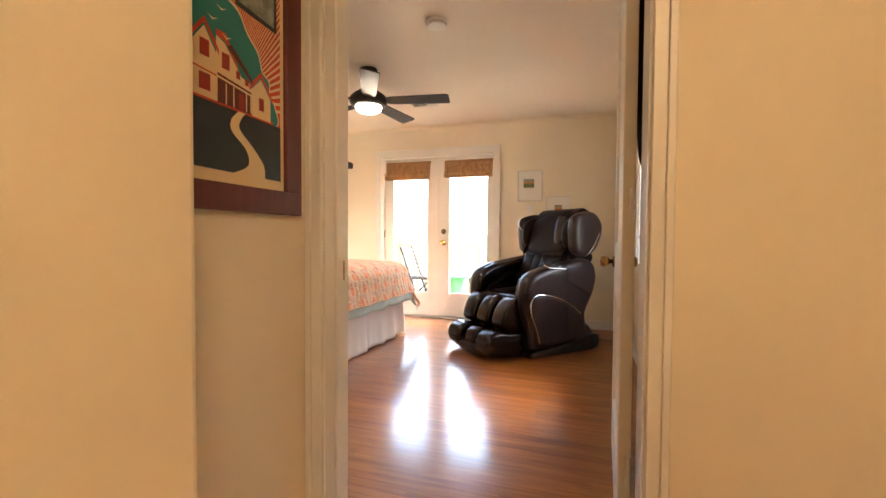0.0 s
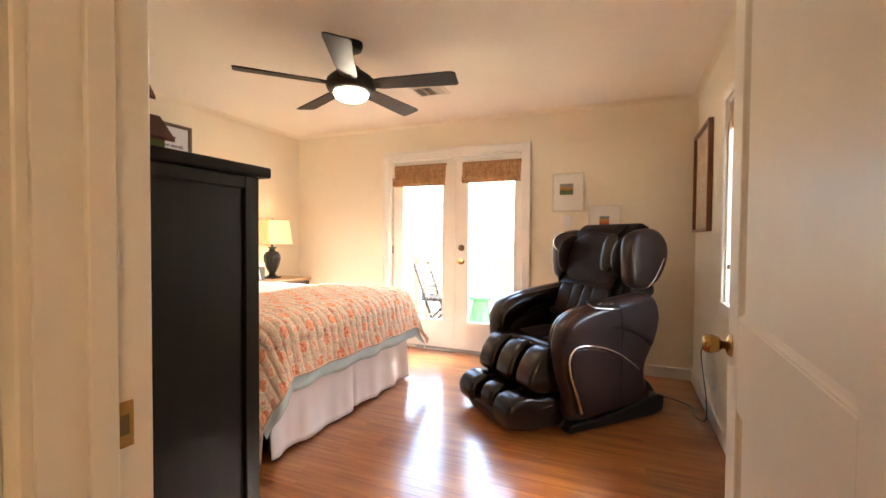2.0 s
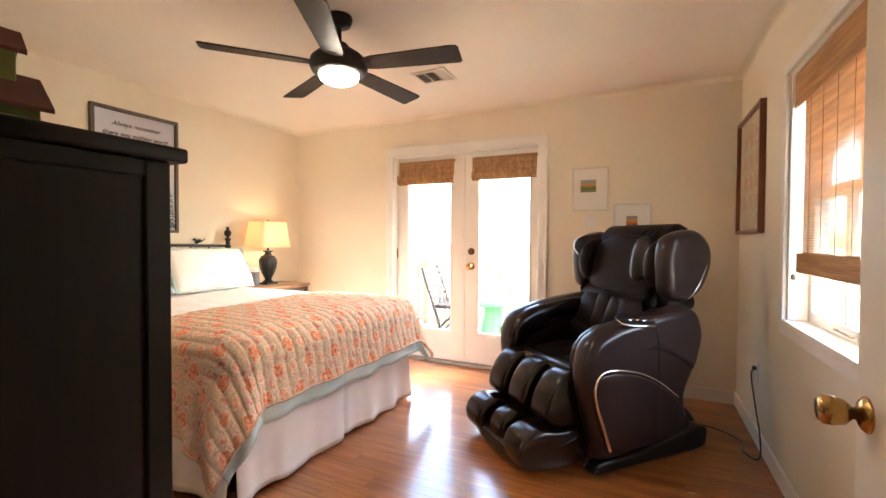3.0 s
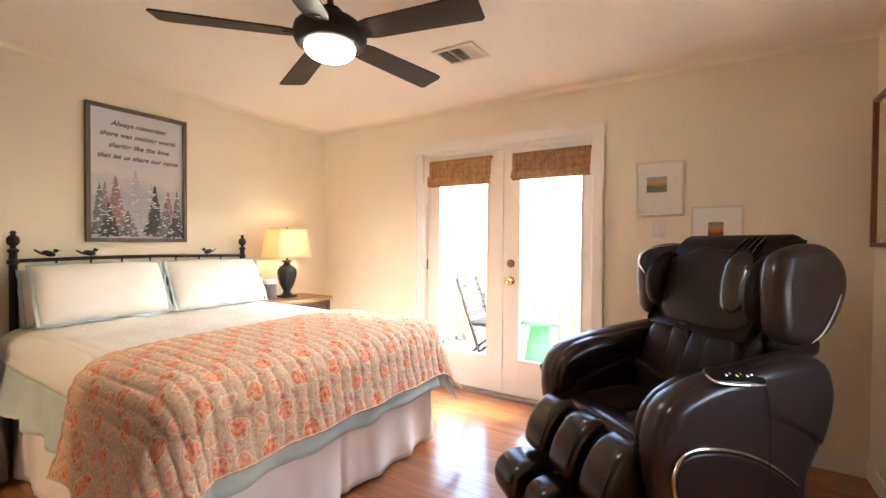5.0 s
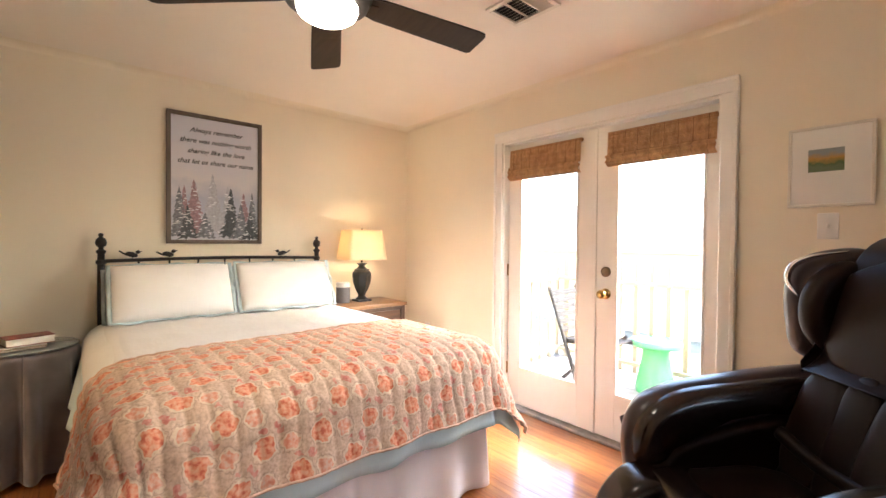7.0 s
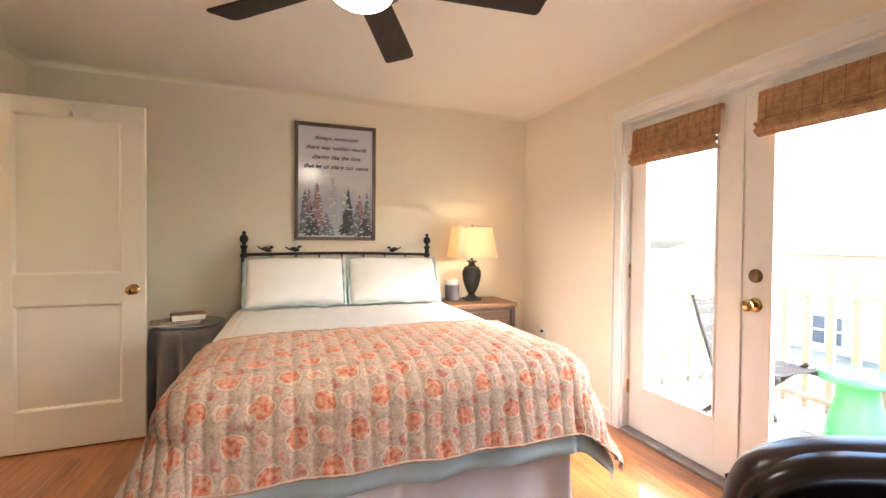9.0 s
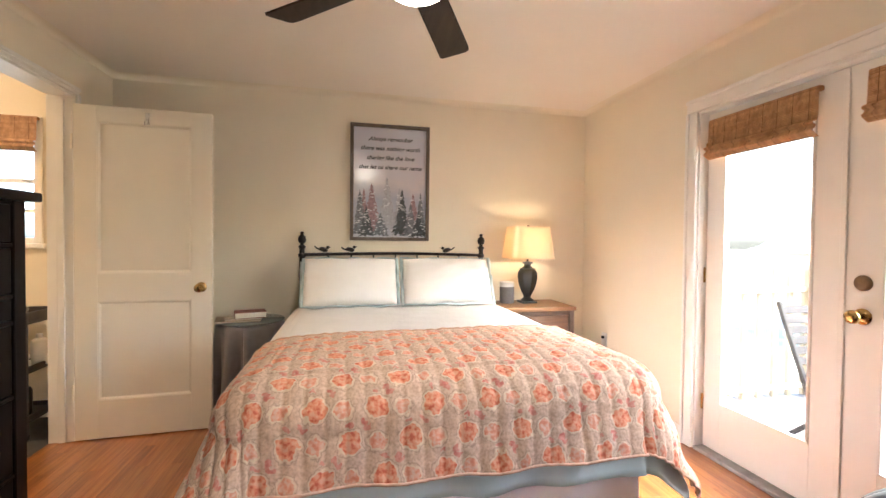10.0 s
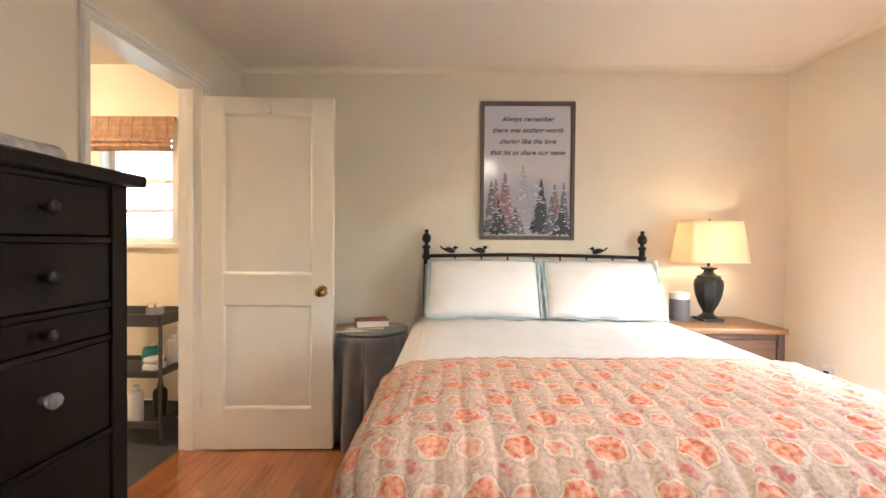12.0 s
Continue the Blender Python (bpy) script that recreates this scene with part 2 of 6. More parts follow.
gt.links.new(gloss.outputs[0], both.inputs[2])
gt.links.new(both.outputs[0], gt.nodes["Material Output"].inputs["Surface"])

# ---- the room's shell ----
BX, EX, NY, SY, HY, TOP = -4.07, 0.10, 6.21, 2.56, 2.43, 2.38
NT = 0.16


def structure(name, bm, material, label, category="wall"):
    return tagged(part(name, bm, material), label, category, kind="structure")


def wall_with_holes(along, a0, a1, b0, b1, top, holes, bottom=0.0):
    """A wall along x or y between a0 and a1, thick from b0 to b1, with holes (a, a, z, z)."""
    bm = bmesh.new()

    def piece(p0, p1, z0, z1):
        if p1 - p0 > 1e-4 and z1 - z0 > 1e-4:
            if along == "x":
                box(p0, b0, z0, p1, b1, z1, bm=bm)
            else:
                box(b0, p0, z0, b1, p1, z1, bm=bm)

    at = a0
    for h0, h1, z0, z1 in sorted(holes):
        piece(at, h0, bottom, top)
        piece(h0, h1, bottom, z0)
        piece(h0, h1, z1, top)
        at = h1
    piece(at, a1, bottom, top)
    return bm


FD0, FD1, FDZ = -2.812, -1.345, 2.02          # French door opening
ED0, ED1, EDZ = -1.127, -0.162, 2.06          # entry door opening
BD0, BD1, BDZ = -3.615, -2.850, 2.088         # bathroom door opening
WY0, WY1, WZ0, WZ1 = 4.20, 5.05, 0.812, 1.98   # east window opening

structure("wall_north", wall_with_holes("x", BX - 0.15, EX + 0.15, NY, NY + NT, 2.55, [(FD0, FD1, 0.0, FDZ)]), cream, "cream painted wall with the French doors in it")
structure("wall_west", box(BX - 0.15, HY, 0, BX, NY, 2.55), cream, "cream painted wall behind the bed")
structure("wall_east", wall_with_holes("y", HY, NY, EX, EX + 0.15, 2.55, [(WY0, WY1, WZ0, WZ1)]), cream, "cream painted wall with a sash window in it")
structure("wall_south", wall_with_holes("x", BX, EX, HY, SY, 2.55, [(ED0, ED1, 0, EDZ), (BD0, BD1, 0, BDZ)]), cream, "cream painted wall between bedroom, hall and bathroom")


def cove_ceiling():
    """Flat plaster ceiling that rounds into the walls."""
    bm = bmesh.new()
    r, n = 0.040, 8
    rings = []
    for k in range(n + 1):
        a = math.pi / 2 * k / n
        inset, z = r * (1 - math.cos(a)), TOP - r * (1 - math.sin(a))
        rings.append([bm.verts.new((x, y, z)) for x, y in ((BX + inset, SY + inset), (EX - inset, SY + inset), (EX - inset, NY - inset), (BX + inset, NY - inset))])
    for a, b in zip(rings, rings[1:]):
        for i in range(4):
            cove = bm.faces.new((a[i], a[(i + 1) % 4], b[(i + 1) % 4], b[i]))
            cove.smooth, cove.material_index = True, 1
    bm.faces.new(rings[-1])
    box(BX - 0.2, HY - 0.0, TOP + 0.01, EX + 0.2, NY + 0.2, TOP + 0.2, bm=bm)
    return bm


structure("ceiling", cove_ceiling(), [ceiling_white, cream], "off-white plaster ceiling that curves into the walls", "ceiling")

# hall that the walk starts in
structure("wall_hall_left", box(-1.34, 1.656, 0, -1.19, HY, 2.5), cream, "cream painted hall wall that carries a poster")
structure("wall_hall_corner", box(-1.34, -0.6, 0, -0.806, 1.656, 2.5, 0.012, 3), cream, "cream painted corner of the hall wall")
structure("wall_hall_right", box(0.62, -0.6, 0, 0.77, HY, 2.5), cream, "cream painted hall wall")
structure("wall_hall_back", box(-1.34, -0.75, 0, 0.77, -0.6, 2.5), cream, "cream painted end wall of the hall")
structure("wall_hall_front", box(EX + 0.15, HY, 0, 0.77, SY, 2.5), cream, "cream painted hall wall beside the bedroom door")
structure("ceiling_hall", box(-1.34, -0.75, 2.40, 0.77, HY, 2.5), ceiling_white, "off-white hall ceiling", "ceiling")
structure("floor_hall", box(-1.34, -0.75, -0.1, 0.77, HY, 0.0), oak, "polished oak hall floor", "floor")

# bathroom behind the second door
structure("wall_bath_west", wall_with_holes("y", -0.3, HY, BX - 0.15, BX, 2.5, [(1.62, 2.10, 1.19, 2.0)]), cream, "cream painted bathroom wall")
structure("wall_bath_south", wall_with_holes("x", BX - 0.15, -1.34, -0.30, -0.15, 2.5, []), cream, "cream painted bathroom wall")
structure("ceiling_bath", box(BX - 0.15, -0.3, 2.40, -1.34, HY, 2.5), ceiling_white, "off-white bathroom ceiling", "ceiling")
structure("floor_bath", box(BX - 0.15, -0.3, -0.1, -1.34, HY, 0.0), slate, "dark slate bathroom floor", "floor")
structure("subfloor", box(BX - 0.15, HY, -0.1, EX + 0.15, NY + NT, -0.012), joint, "dark underside between the floor boards", "floor")

# ---- trim, doors and windows ----
def trim(name, bm, label, material=None):
    return structure(name, bm, material or trim_white, label, "trim")


def casing_profile(name, along, wall, face, a0, a1, top, width, label, sides="lr"):
    """Door or window casing: flat board with a raised outer bead, round three sides of an opening; face: +1 or -1, the way it looks."""
    bm = bmesh.new()

    def board(p0, p1, z0, z1):
        lo, hi = sorted((wall, wall + face * 0.018))
        if along == "x":
            box(p0, lo, z0, p1, hi, z1, 0.003, 1, bm)
        else:
            box(lo, p0, z0, hi, p1, z1, 0.003, 1, bm)

    def bead(p0, p1, z0, z1):
        lo, hi = sorted((wall + face * 0.0181, wall + face * 0.028))
        if along == "x":
            box(p0, lo, z0, p1, hi, z1, 0.004, 2, bm)
        else:
            box(lo, p0, z0, hi, p1, z1, 0.004, 2, bm)

    board(a0 - (width if "l" in sides else 0), a1 + (width if "r" in sides else 0), top, top + width)
    bead(a0 - (width if "l" in sides else 0), a1 + (width if "r" in sides else 0), top + width - 0.022, top + width - 0.001)
    if "l" in sides:
        board(a0 - width, a0 - 0.002, 0.0, top - 0.0005)
        bead(a0 - width + 0.001, a0 - width + 0.022, 0.0, top - 0.0005)
    if "r" in sides:
        board(a1 + 0.002, a1 + width, 0.0, top - 0.0005)
        bead(a1 + width - 0.022, a1 + width - 0.001, 0.0, top - 0.0005)
    return trim(name, bm, label)


casing_profile("trim_french_door", "x", NY, -1, FD0 + 0.004, FD1 - 0.004, FDZ, 0.080, "white painted casing round the French doors")
casing_profile("trim_entry_room", "x", SY, 1, ED0, ED1, EDZ, 0.07, "white painted casing of the entry door", "l")
casing_profile("trim_entry_hall", "x", HY, -1, ED0 - 0.004, ED1 + 0.004, EDZ, 0.058, "ivory painted casing with a moulded edge in the hall")
casing_profile("trim_bath_door", "x", SY, 1, BD0, BD1, BDZ, 0.042, "white painted casing of the bathroom door")


def jamb(name, a0, a1, y0, y1, top, label, material=None):
    bm = box(a0 - 0.001, y0, 0, a0 + 0.014, y1, top - 0.015)
    box(a1 - 0.014, y0, 0, a1 + 0.001, y1, top - 0.015, bm=bm)
    box(a0 - 0.001, y0, top - 0.0149, a1 + 0.001, y1, top + 0.001, bm=bm)
    mid = (y0 + y1) / 2
    box(a0 + 0.0141, mid - 0.012, 0, a0 + 0.026, mid + 0.025, top - 0.027, 0.002, 1, bm)
    return trim(name, bm, label, material)


jamb("trim_entry_jamb", ED0 - 0.013, ED1 + 0.013, HY - 0.002, SY + 0.002, EDZ, "ivory painted door lining with a stop")
jamb("trim_bath_jamb", BD0 - 0.013, BD1 + 0.013, HY - 0.002, SY + 0.002, BDZ, "ivory painted door lining")
jamb("trim_french_jamb", FD0, FD1, NY + 0.001, NY + NT, FDZ, "white painted French door frame")

strike = tagged(part("strike_plate", box(-1.1265, 2.515, 0.855, -1.1235, 2.545, 0.925, 0.001, 1), brass), "worn brass strike plate let into the door lining", "strike plate")
part("latch_hole", box(-1.1236, 2.522, 0.875, -1.1228, 2.538, 0.905), bronze, strike)

trim("baseboard_north_west", box(BX + 0.015, NY - 0.014, 0, FD0 - 0.080, NY, 0.095, 0.003, 1), "white painted baseboard")
trim("baseboard_north_east", box(FD1 + 0.080, NY - 0.014, 0, EX, NY, 0.095, 0.003, 1), "white painted baseboard")
trim("baseboard_east", box(EX - 0.014, SY, 0, EX, NY - 0.015, 0.095, 0.003, 1), "white painted baseboard")
trim("baseboard_west", box(BX, SY, 0, BX + 0.014, NY - 0.001, 0.095, 0.003, 1), "white painted baseboard")
trim("baseboard_south", box(BD1 + 0.06, SY, 0, ED0 - 0.075, SY + 0.014, 0.095, 0.003, 1), "white painted baseboard")
trim("threshold", box(FD0 + 0.016, NY - 0.012, 0.0, FD1 - 0.016, NY + NT + 0.04, 0.022, 0.005, 2), "worn grey metal threshold under the French doors", speckled("worn_threshold", (0.30, 0.28, 0.26), 0.4, 0.6, vary=0.25, scale=14))


def knob_parts(parent, at, way, material, plate=0.032, reach=0.062, radius=0.028):
    """A round door knob on its rose, standing out from at along the unit vector way."""
    turn = Vector((0, 0, 1)).rotation_difference(Vector(way)).to_matrix().to_4x4()
    m = Matrix.Translation(at) @ turn
    k = part("knob", lathe([(0.010, 0.012), (0.011, 0.025), (0.013, reach - 0.030), (0.021, reach - 0.022), (radius, reach - 0.006), (radius * 0.97, reach + 0.006), (0.018, reach + 0.013), (0, reach + 0.015)], 24, m=m), material, parent, "", True)
    part("rose", lathe([(plate, 0), (plate, 0.003), (plate * 0.8, 0.009), (0.012, 0.013), (0, 0.013)], 28, m=m), material, parent, "", "auto")
    return k


def panel_door(name, label, width, height, thickness, hinge, turn, panels, rails, material):
    """A panelled leaf: hinge at the origin, the leaf along local +x, thickness along y; panels: (z0, z1) of the sunk fields."""
    door = thing(name, label, "door", hinge, turn, kind="structure")
    stile = rails
    bm = box(0, 0, 0, stile, thickness, height, 0.002, 1)
    box(width - stile, 0, 0, width, thickness, height, 0.002, 1, bm)
    edges = [0.0] + [z for p in panels for z in p] + [height]
    for z0, z1 in zip(edges[::2], edges[1::2]):
        box(stile - 0.001, 0.0005, z0, width - stile + 0.001, thickness - 0.0005, z1, 0.002, 1, bm)
    leaf = part("leaf", bm, material, door)
    for z0, z1 in panels:
        part("panel", box(stile - 0.004, thickness * 0.32, z0 - 0.004, width - stile + 0.004, thickness * 0.68, z1 + 0.004), material, door)
        m = bmesh.new()
        for y0, y1 in ((0.002, thickness * 0.32), (thickness * 0.68, thickness - 0.002)):
            face, deep = (y0, y1 + 0.0005) if y0 < thickness / 2 else (y1, y0 - 0.0005)
            rings = []
            for inset, y in ((0.0005, face), (0.004, face), (0.007, face + (deep - face) * 0.35), (0.015, deep)):
                rings.append([m.verts.new((x, y, z)) for x, z in ((stile + inset, z0 + inset), (width - stile - inset, z0 + inset), (width - stile - inset, z1 - inset), (stile + inset, z1 - inset))])
            back = [m.verts.new((v.co.x, deep, v.co.z)) for v in rings[0]]
            rings.append(back)
            for r0, r1 in zip(rings, rings[1:] + rings[:1]):
                for i in range(4):
                    m.faces.new((r0[i], r0[(i + 1) % 4], r1[(i + 1) % 4], r1[i]))
        bmesh.ops.recalc_face_normals(m, faces=m.faces)
        part("moulding", m, material, door, "", False)
    return door


bath_door = panel_door("door_1", "ivory two-panel wooden door standing open against the bed wall", 0.742, 2.02, 0.036, (-3.600, SY + 0.012, 0.008), 93.0, [(0.235, 0.835), (1.010, 1.925)], 0.118, door_white)
knob_parts(bath_door, (0.682, 0.0, 0.915), (0, -1, 0), brass)
hook = part("coat_hook", tube(spline([(0.385, -0.004, 1.955), (0.385, -0.018, 1.935), (0.385, -0.040, 1.915), (0.385, -0.045, 1.935)], 6), 0.006, 8), chrome, bath_door, "small chrome coat hook", True)
part("hook_plate", box(0.372, -0.004, 1.925, 0.398, 0.0, 1.995, 0.0015, 1), chrome, bath_door)
for hz in (0.25, 1.75):
    part("hinge", lathe([(0.007, 0), (0.007, 0.09), (0, 0.09)], 12, place=(-0.006, -0.004, hz)), door_white, bath_door, "", "auto")

entry_door = panel_door("door_2", "white two-panel wooden entry door standing wide open into the room", 0.900, 2.03, 0.036, (-0.172, SY + 0.042, 0.008), 87.8, [(0.235, 0.750), (0.975, 1.925)], 0.125, door_white)
knob_parts(entry_door, (0.853, 0.036, 0.890), (0, 1, 0), brass, 0.030, 0.052, 0.025)
knob_parts(entry_door, (0.853, 0.0, 0.890), (0, -1, 0), brass, 0.030, 0.052, 0.025)
for hz in (0.25, 1.05, 1.78):
    part("hinge", lathe([(0.008, 0), (0.008, 0.10), (0, 0.10)], 12, place=(-0.010, 0.008, hz)), trim_white, entry_door, "", "auto")

bamboo = wood("woven_bamboo", (0.29, 0.135, 0.042), (0.62, 0.34, 0.125), 0.55, "x", 1.0)
bamboo_across = wood("woven_bamboo_slats", (0.29, 0.135, 0.042), (0.62, 0.34, 0.125), 0.55, "y", 1.0)
bamboo_back = speckled("bamboo_backing", (0.36, 0.18, 0.07), 0.6, vary=0.25, scale=30)
bamboo_weave = wood("woven_bamboo_columns", (0.38, 0.19, 0.075), (0.68, 0.41, 0.19), 0.55, "x", 1.0)
weave_base = bamboo_weave.b.inputs["Base Color"].links[0].from_socket
columns = bamboo_weave.noise(1.0, 2, bamboo_weave.scaled(34, 3, 16), 0.7)
bamboo_weave.colour(bamboo_weave.mix(1.0, weave_base, bamboo_weave.ramp(columns, (0.36, (0.70, 0.66, 0.62)), (0.52, (1.0, 1.0, 1.0)), (0.64, (1.15, 1.18, 1.22))), "MULTIPLY"))
thread = speckled("brown_thread", (0.14, 0.06, 0.02), 0.8)


def french_leaf(name, x0, x1, g0, g1, label):
    """A glazed door leaf in the north wall, its inner face at y 0.055 behind the wall face."""
    door = thing(name, label, "door", (0, NY + 0.055, 0.022), kind="structure")
    h = FDZ - 0.042
    z0, z1 = 0.278, h - 0.125
    bm = box(x0, 0, 0, g0, 0.044, h, 0.002, 1)
    box(g1, 0, 0, x1, 0.044, h, 0.002, 1, bm)
    box(g0 - 0.001, 0.0004, 0, g1 + 0.001, 0.0436, z0, 0.002, 1, bm)
    box(g0 - 0.001, 0.0004, z1, g1 + 0.001, 0.0436, h, 0.002, 1, bm)
    part("leaf", bm, trim_white, door)
    m = bmesh.new()
    for a, b, c, d in ((g0, g1, z0, z0 + 0.014), (g0, g1, z1 - 0.014, z1), (g0, g0 + 0.014, z0 + 0.014, z1 - 0.014), (g1 - 0.014, g1, z0 + 0.014, z1 - 0.014)):
        box(a, -0.006, c, b, 0.016, d, 0.004, 2, m)
    part("glazing_bead", m, trim_white, door)
    pane = part("pane", box(g0 + 0.001, 0.019, z0 + 0.001, g1 - 0.001, 0.023, z1 - 0.001), glass, door, "clear glass pane")
    pane.visible_shadow = False
    return door


leaf_l = french_leaf("door_3", FD0 + 0.018, -2.068, -2.680, -2.190, "white glazed French door with a bamboo shade, closed")
leaf_r = french_leaf("door_4", -2.064, FD1 - 0.018, -1.925, -1.426, "white glazed French door with brass knob and bamboo shade, closed")
part("astragal", box(-2.078, -0.010, 0.0, -2.054, -0.0005, FDZ - 0.045, 0.003, 1), trim_white, leaf_r)
knob_parts(leaf_r, (-1.990, 0.0, 0.915), (0, -1, 0), brass, 0.034, 0.060, 0.029)
part("deadbolt", lathe([(0.033, 0), (0.033, 0.006), (0.027, 0.012), (0.02, 0.014), (0, 0.014)], 28, m=Matrix.Translation((-1.990, 0, 1.055)) @ pose(0, 0, 0, 90)), bronze, leaf_r, "dark bronze deadbolt", "auto")
for hz in (0.22, 0.98, 1.72):
    part("hinge", lathe([(0.007, 0), (0.007, 0.09), (0, 0.09)], 12, place=(FD0 + 0.016, -0.007, hz)), brass, leaf_l, "", "auto")


def bamboo_shade(name, label, width, top, bottom, place, turn=0.0, folds=2, proud=0.045, group="bamboo shades"):
    """A roman shade drawn up: flat woven head and a stack of drooping folds, made of thin canes."""
    sh = thing(name, label, "shade", place, turn, group)
    h = top - bottom
    part("head_rail", box(0, -0.030, top - 0.022, width, -0.001, top, 0.003, 1), bamboo_back, sh)
    # the woven face hangs flat, then doubles into soft folds at the hem
    prof = [(-0.032, top - 0.001), (-0.035, top - h * 0.30), (-0.040, bottom + h * 0.34)]
    for k in range(folds):
        z = bottom + h * 0.30 * (1 - k / folds)
        prof += [(-0.036 - proud * 0.45, z + h * 0.01), (-0.038 - proud * 0.62, z - h * 0.04), (-0.036 - proud * 0.28, z - h * 0.08)]
    prof[-1] = (-0.030, bottom)
    pts = spline([(0, y, z) for y, z in prof], 6)
    bm = sheet(lambda u, v: Vector((u * width, 0, 0)) + pts[min(len(pts) - 1, round(v * (len(pts) - 1)))], 2, len(pts) - 1)
    part("weave_backing", bm, bamboo_back, sh, "", True)
    canes = bmesh.new()
    run = [(a + (b - a) * f) for a, b in zip(pts, pts[1:]) for f in (0.0, 0.5)]
    step, far = 0.0055, 0.0
    last = run[0]
    for p in run:
        far += (p - last).length
        last = p
        if far >= step:
            far = 0.0
            j = random.uniform(-0.001, 0.001)
            box(-0.001, p.y - 0.0035 + j, p.z - 0.0019, width + 0.001, p.y - 0.0005, p.z + 0.0019, bm=canes)
    part("cane", canes, bamboo_weave, sh)["kind"] = "stuff"
    st = bmesh.new()
    n = max(3, round(width / 0.075))
    for i in range(n):
        x = width * (i + 0.5) / n
        tube([Vector((x, p.y - 0.0045, p.z)) for p in pts[::3]], 0.0010, 5, st)
    part("stitching", st, thread, sh)
    return sh


bamboo_shade("roman_blind", "woven bamboo shade drawn up at the top of a glazed door", 0.60, 1.955, 1.725, (-2.757, NY + 0.052, 0))
bamboo_shade("roman_blind", "woven bamboo shade drawn up at the top of a glazed door", 0.60, 1.950, 1.735, (-1.970, NY + 0.052, 0))

# east window
win = thing("window_1", "white wooden sash window in a cream wall, daylight behind it", "window", (0, 0, 0), kind="structure")
wb = bmesh.new()
for a, b, c, d in ((WY0 - 0.055, WY1 + 0.055, WZ1, WZ1 + 0.055), (WY0 - 0.055, WY0, WZ0, WZ1 - 0.0005), (WY1, WY1 + 0.055, WZ0, WZ1 - 0.0005)):
    box(EX - 0.018, a, c, EX - 0.0005, b, d, 0.003, 1, wb)
part("casing", wb, trim_white, win)
part("window_sill", box(EX - 0.020, WY0 - 0.06, WZ0 - 0.022, EX + 0.0745, WY1 + 0.06, WZ0 + 0.004, 0.004, 2), trim_white, win)
part("outer_sill", box(EX + 0.0750, WY0 + 0.001, WZ0 - 0.020, EX + 0.21, WY1 - 0.001, WZ0 + 0.004, 0.003, 1), trim_white, win)
part("apron", box(EX - 0.015, WY0 - 0.05, WZ0 - 0.07, EX - 0.0005, WY1 + 0.05, WZ0 - 0.0225, 0.003, 1), trim_white, win)
wb = bmesh.new()
for a, b, c, d in ((WY0, WY0 + 0.02, WZ0, WZ1), (WY1 - 0.02, WY1, WZ0, WZ1), (WY0 + 0.02, WY1 - 0.02, WZ1 - 0.02, WZ1)):
    box(EX + 0.001, a, c, EX + 0.149, b, d, bm=wb)
part("window_frame", wb, trim_white, win)
zm = (WZ0 + WZ1) / 2
for name, x0, z0, z1 in (("lower_sash", EX + 0.075, WZ0 + 0.005, zm + 0.02), ("upper_sash", EX + 0.110, zm - 0.02, WZ1 - 0.021)):
    m = bmesh.new()
    a0, a1 = WY0 + 0.021, WY1 - 0.021
    for a, b, c, d in ((a0, a0 + 0.045, z0, z1), (a1 - 0.045, a1, z0, z1), (a0 + 0.045, a1 - 0.045, z0, z0 + 0.05), (a0 + 0.045, a1 - 0.045, z1 - 0.035, z1), ((a0 + a1) / 2 - 0.011, (a0 + a1) / 2 + 0.011, z0 + 0.05, z1 - 0.035)):
        box(x0, a, c, x0 + 0.032, b, d, 0.003, 1, m)
    s = part(name, m, trim_white, win)
    for a, b in ((a0 + 0.044, (a0 + a1) / 2 - 0.010), ((a0 + a1) / 2 + 0.010, a1 - 0.044)):
        p = part("pane", box(x0 + 0.014, a, z0 + 0.049, x0 + 0.018, b, z1 - 0.034), glass, s, "clear glass pane")
        p.visible_shadow = False
part("sash_lift", tube(spline([(EX + 0.072, 4.52, WZ0 + 0.03), (EX + 0.056, 4.54, WZ0 + 0.034), (EX + 0.056, 4.66, WZ0 + 0.034), (EX + 0.072, 4.68, WZ0 + 0.03)], 5), 0.005, 8), bronze, win, "small metal sash lift", True)


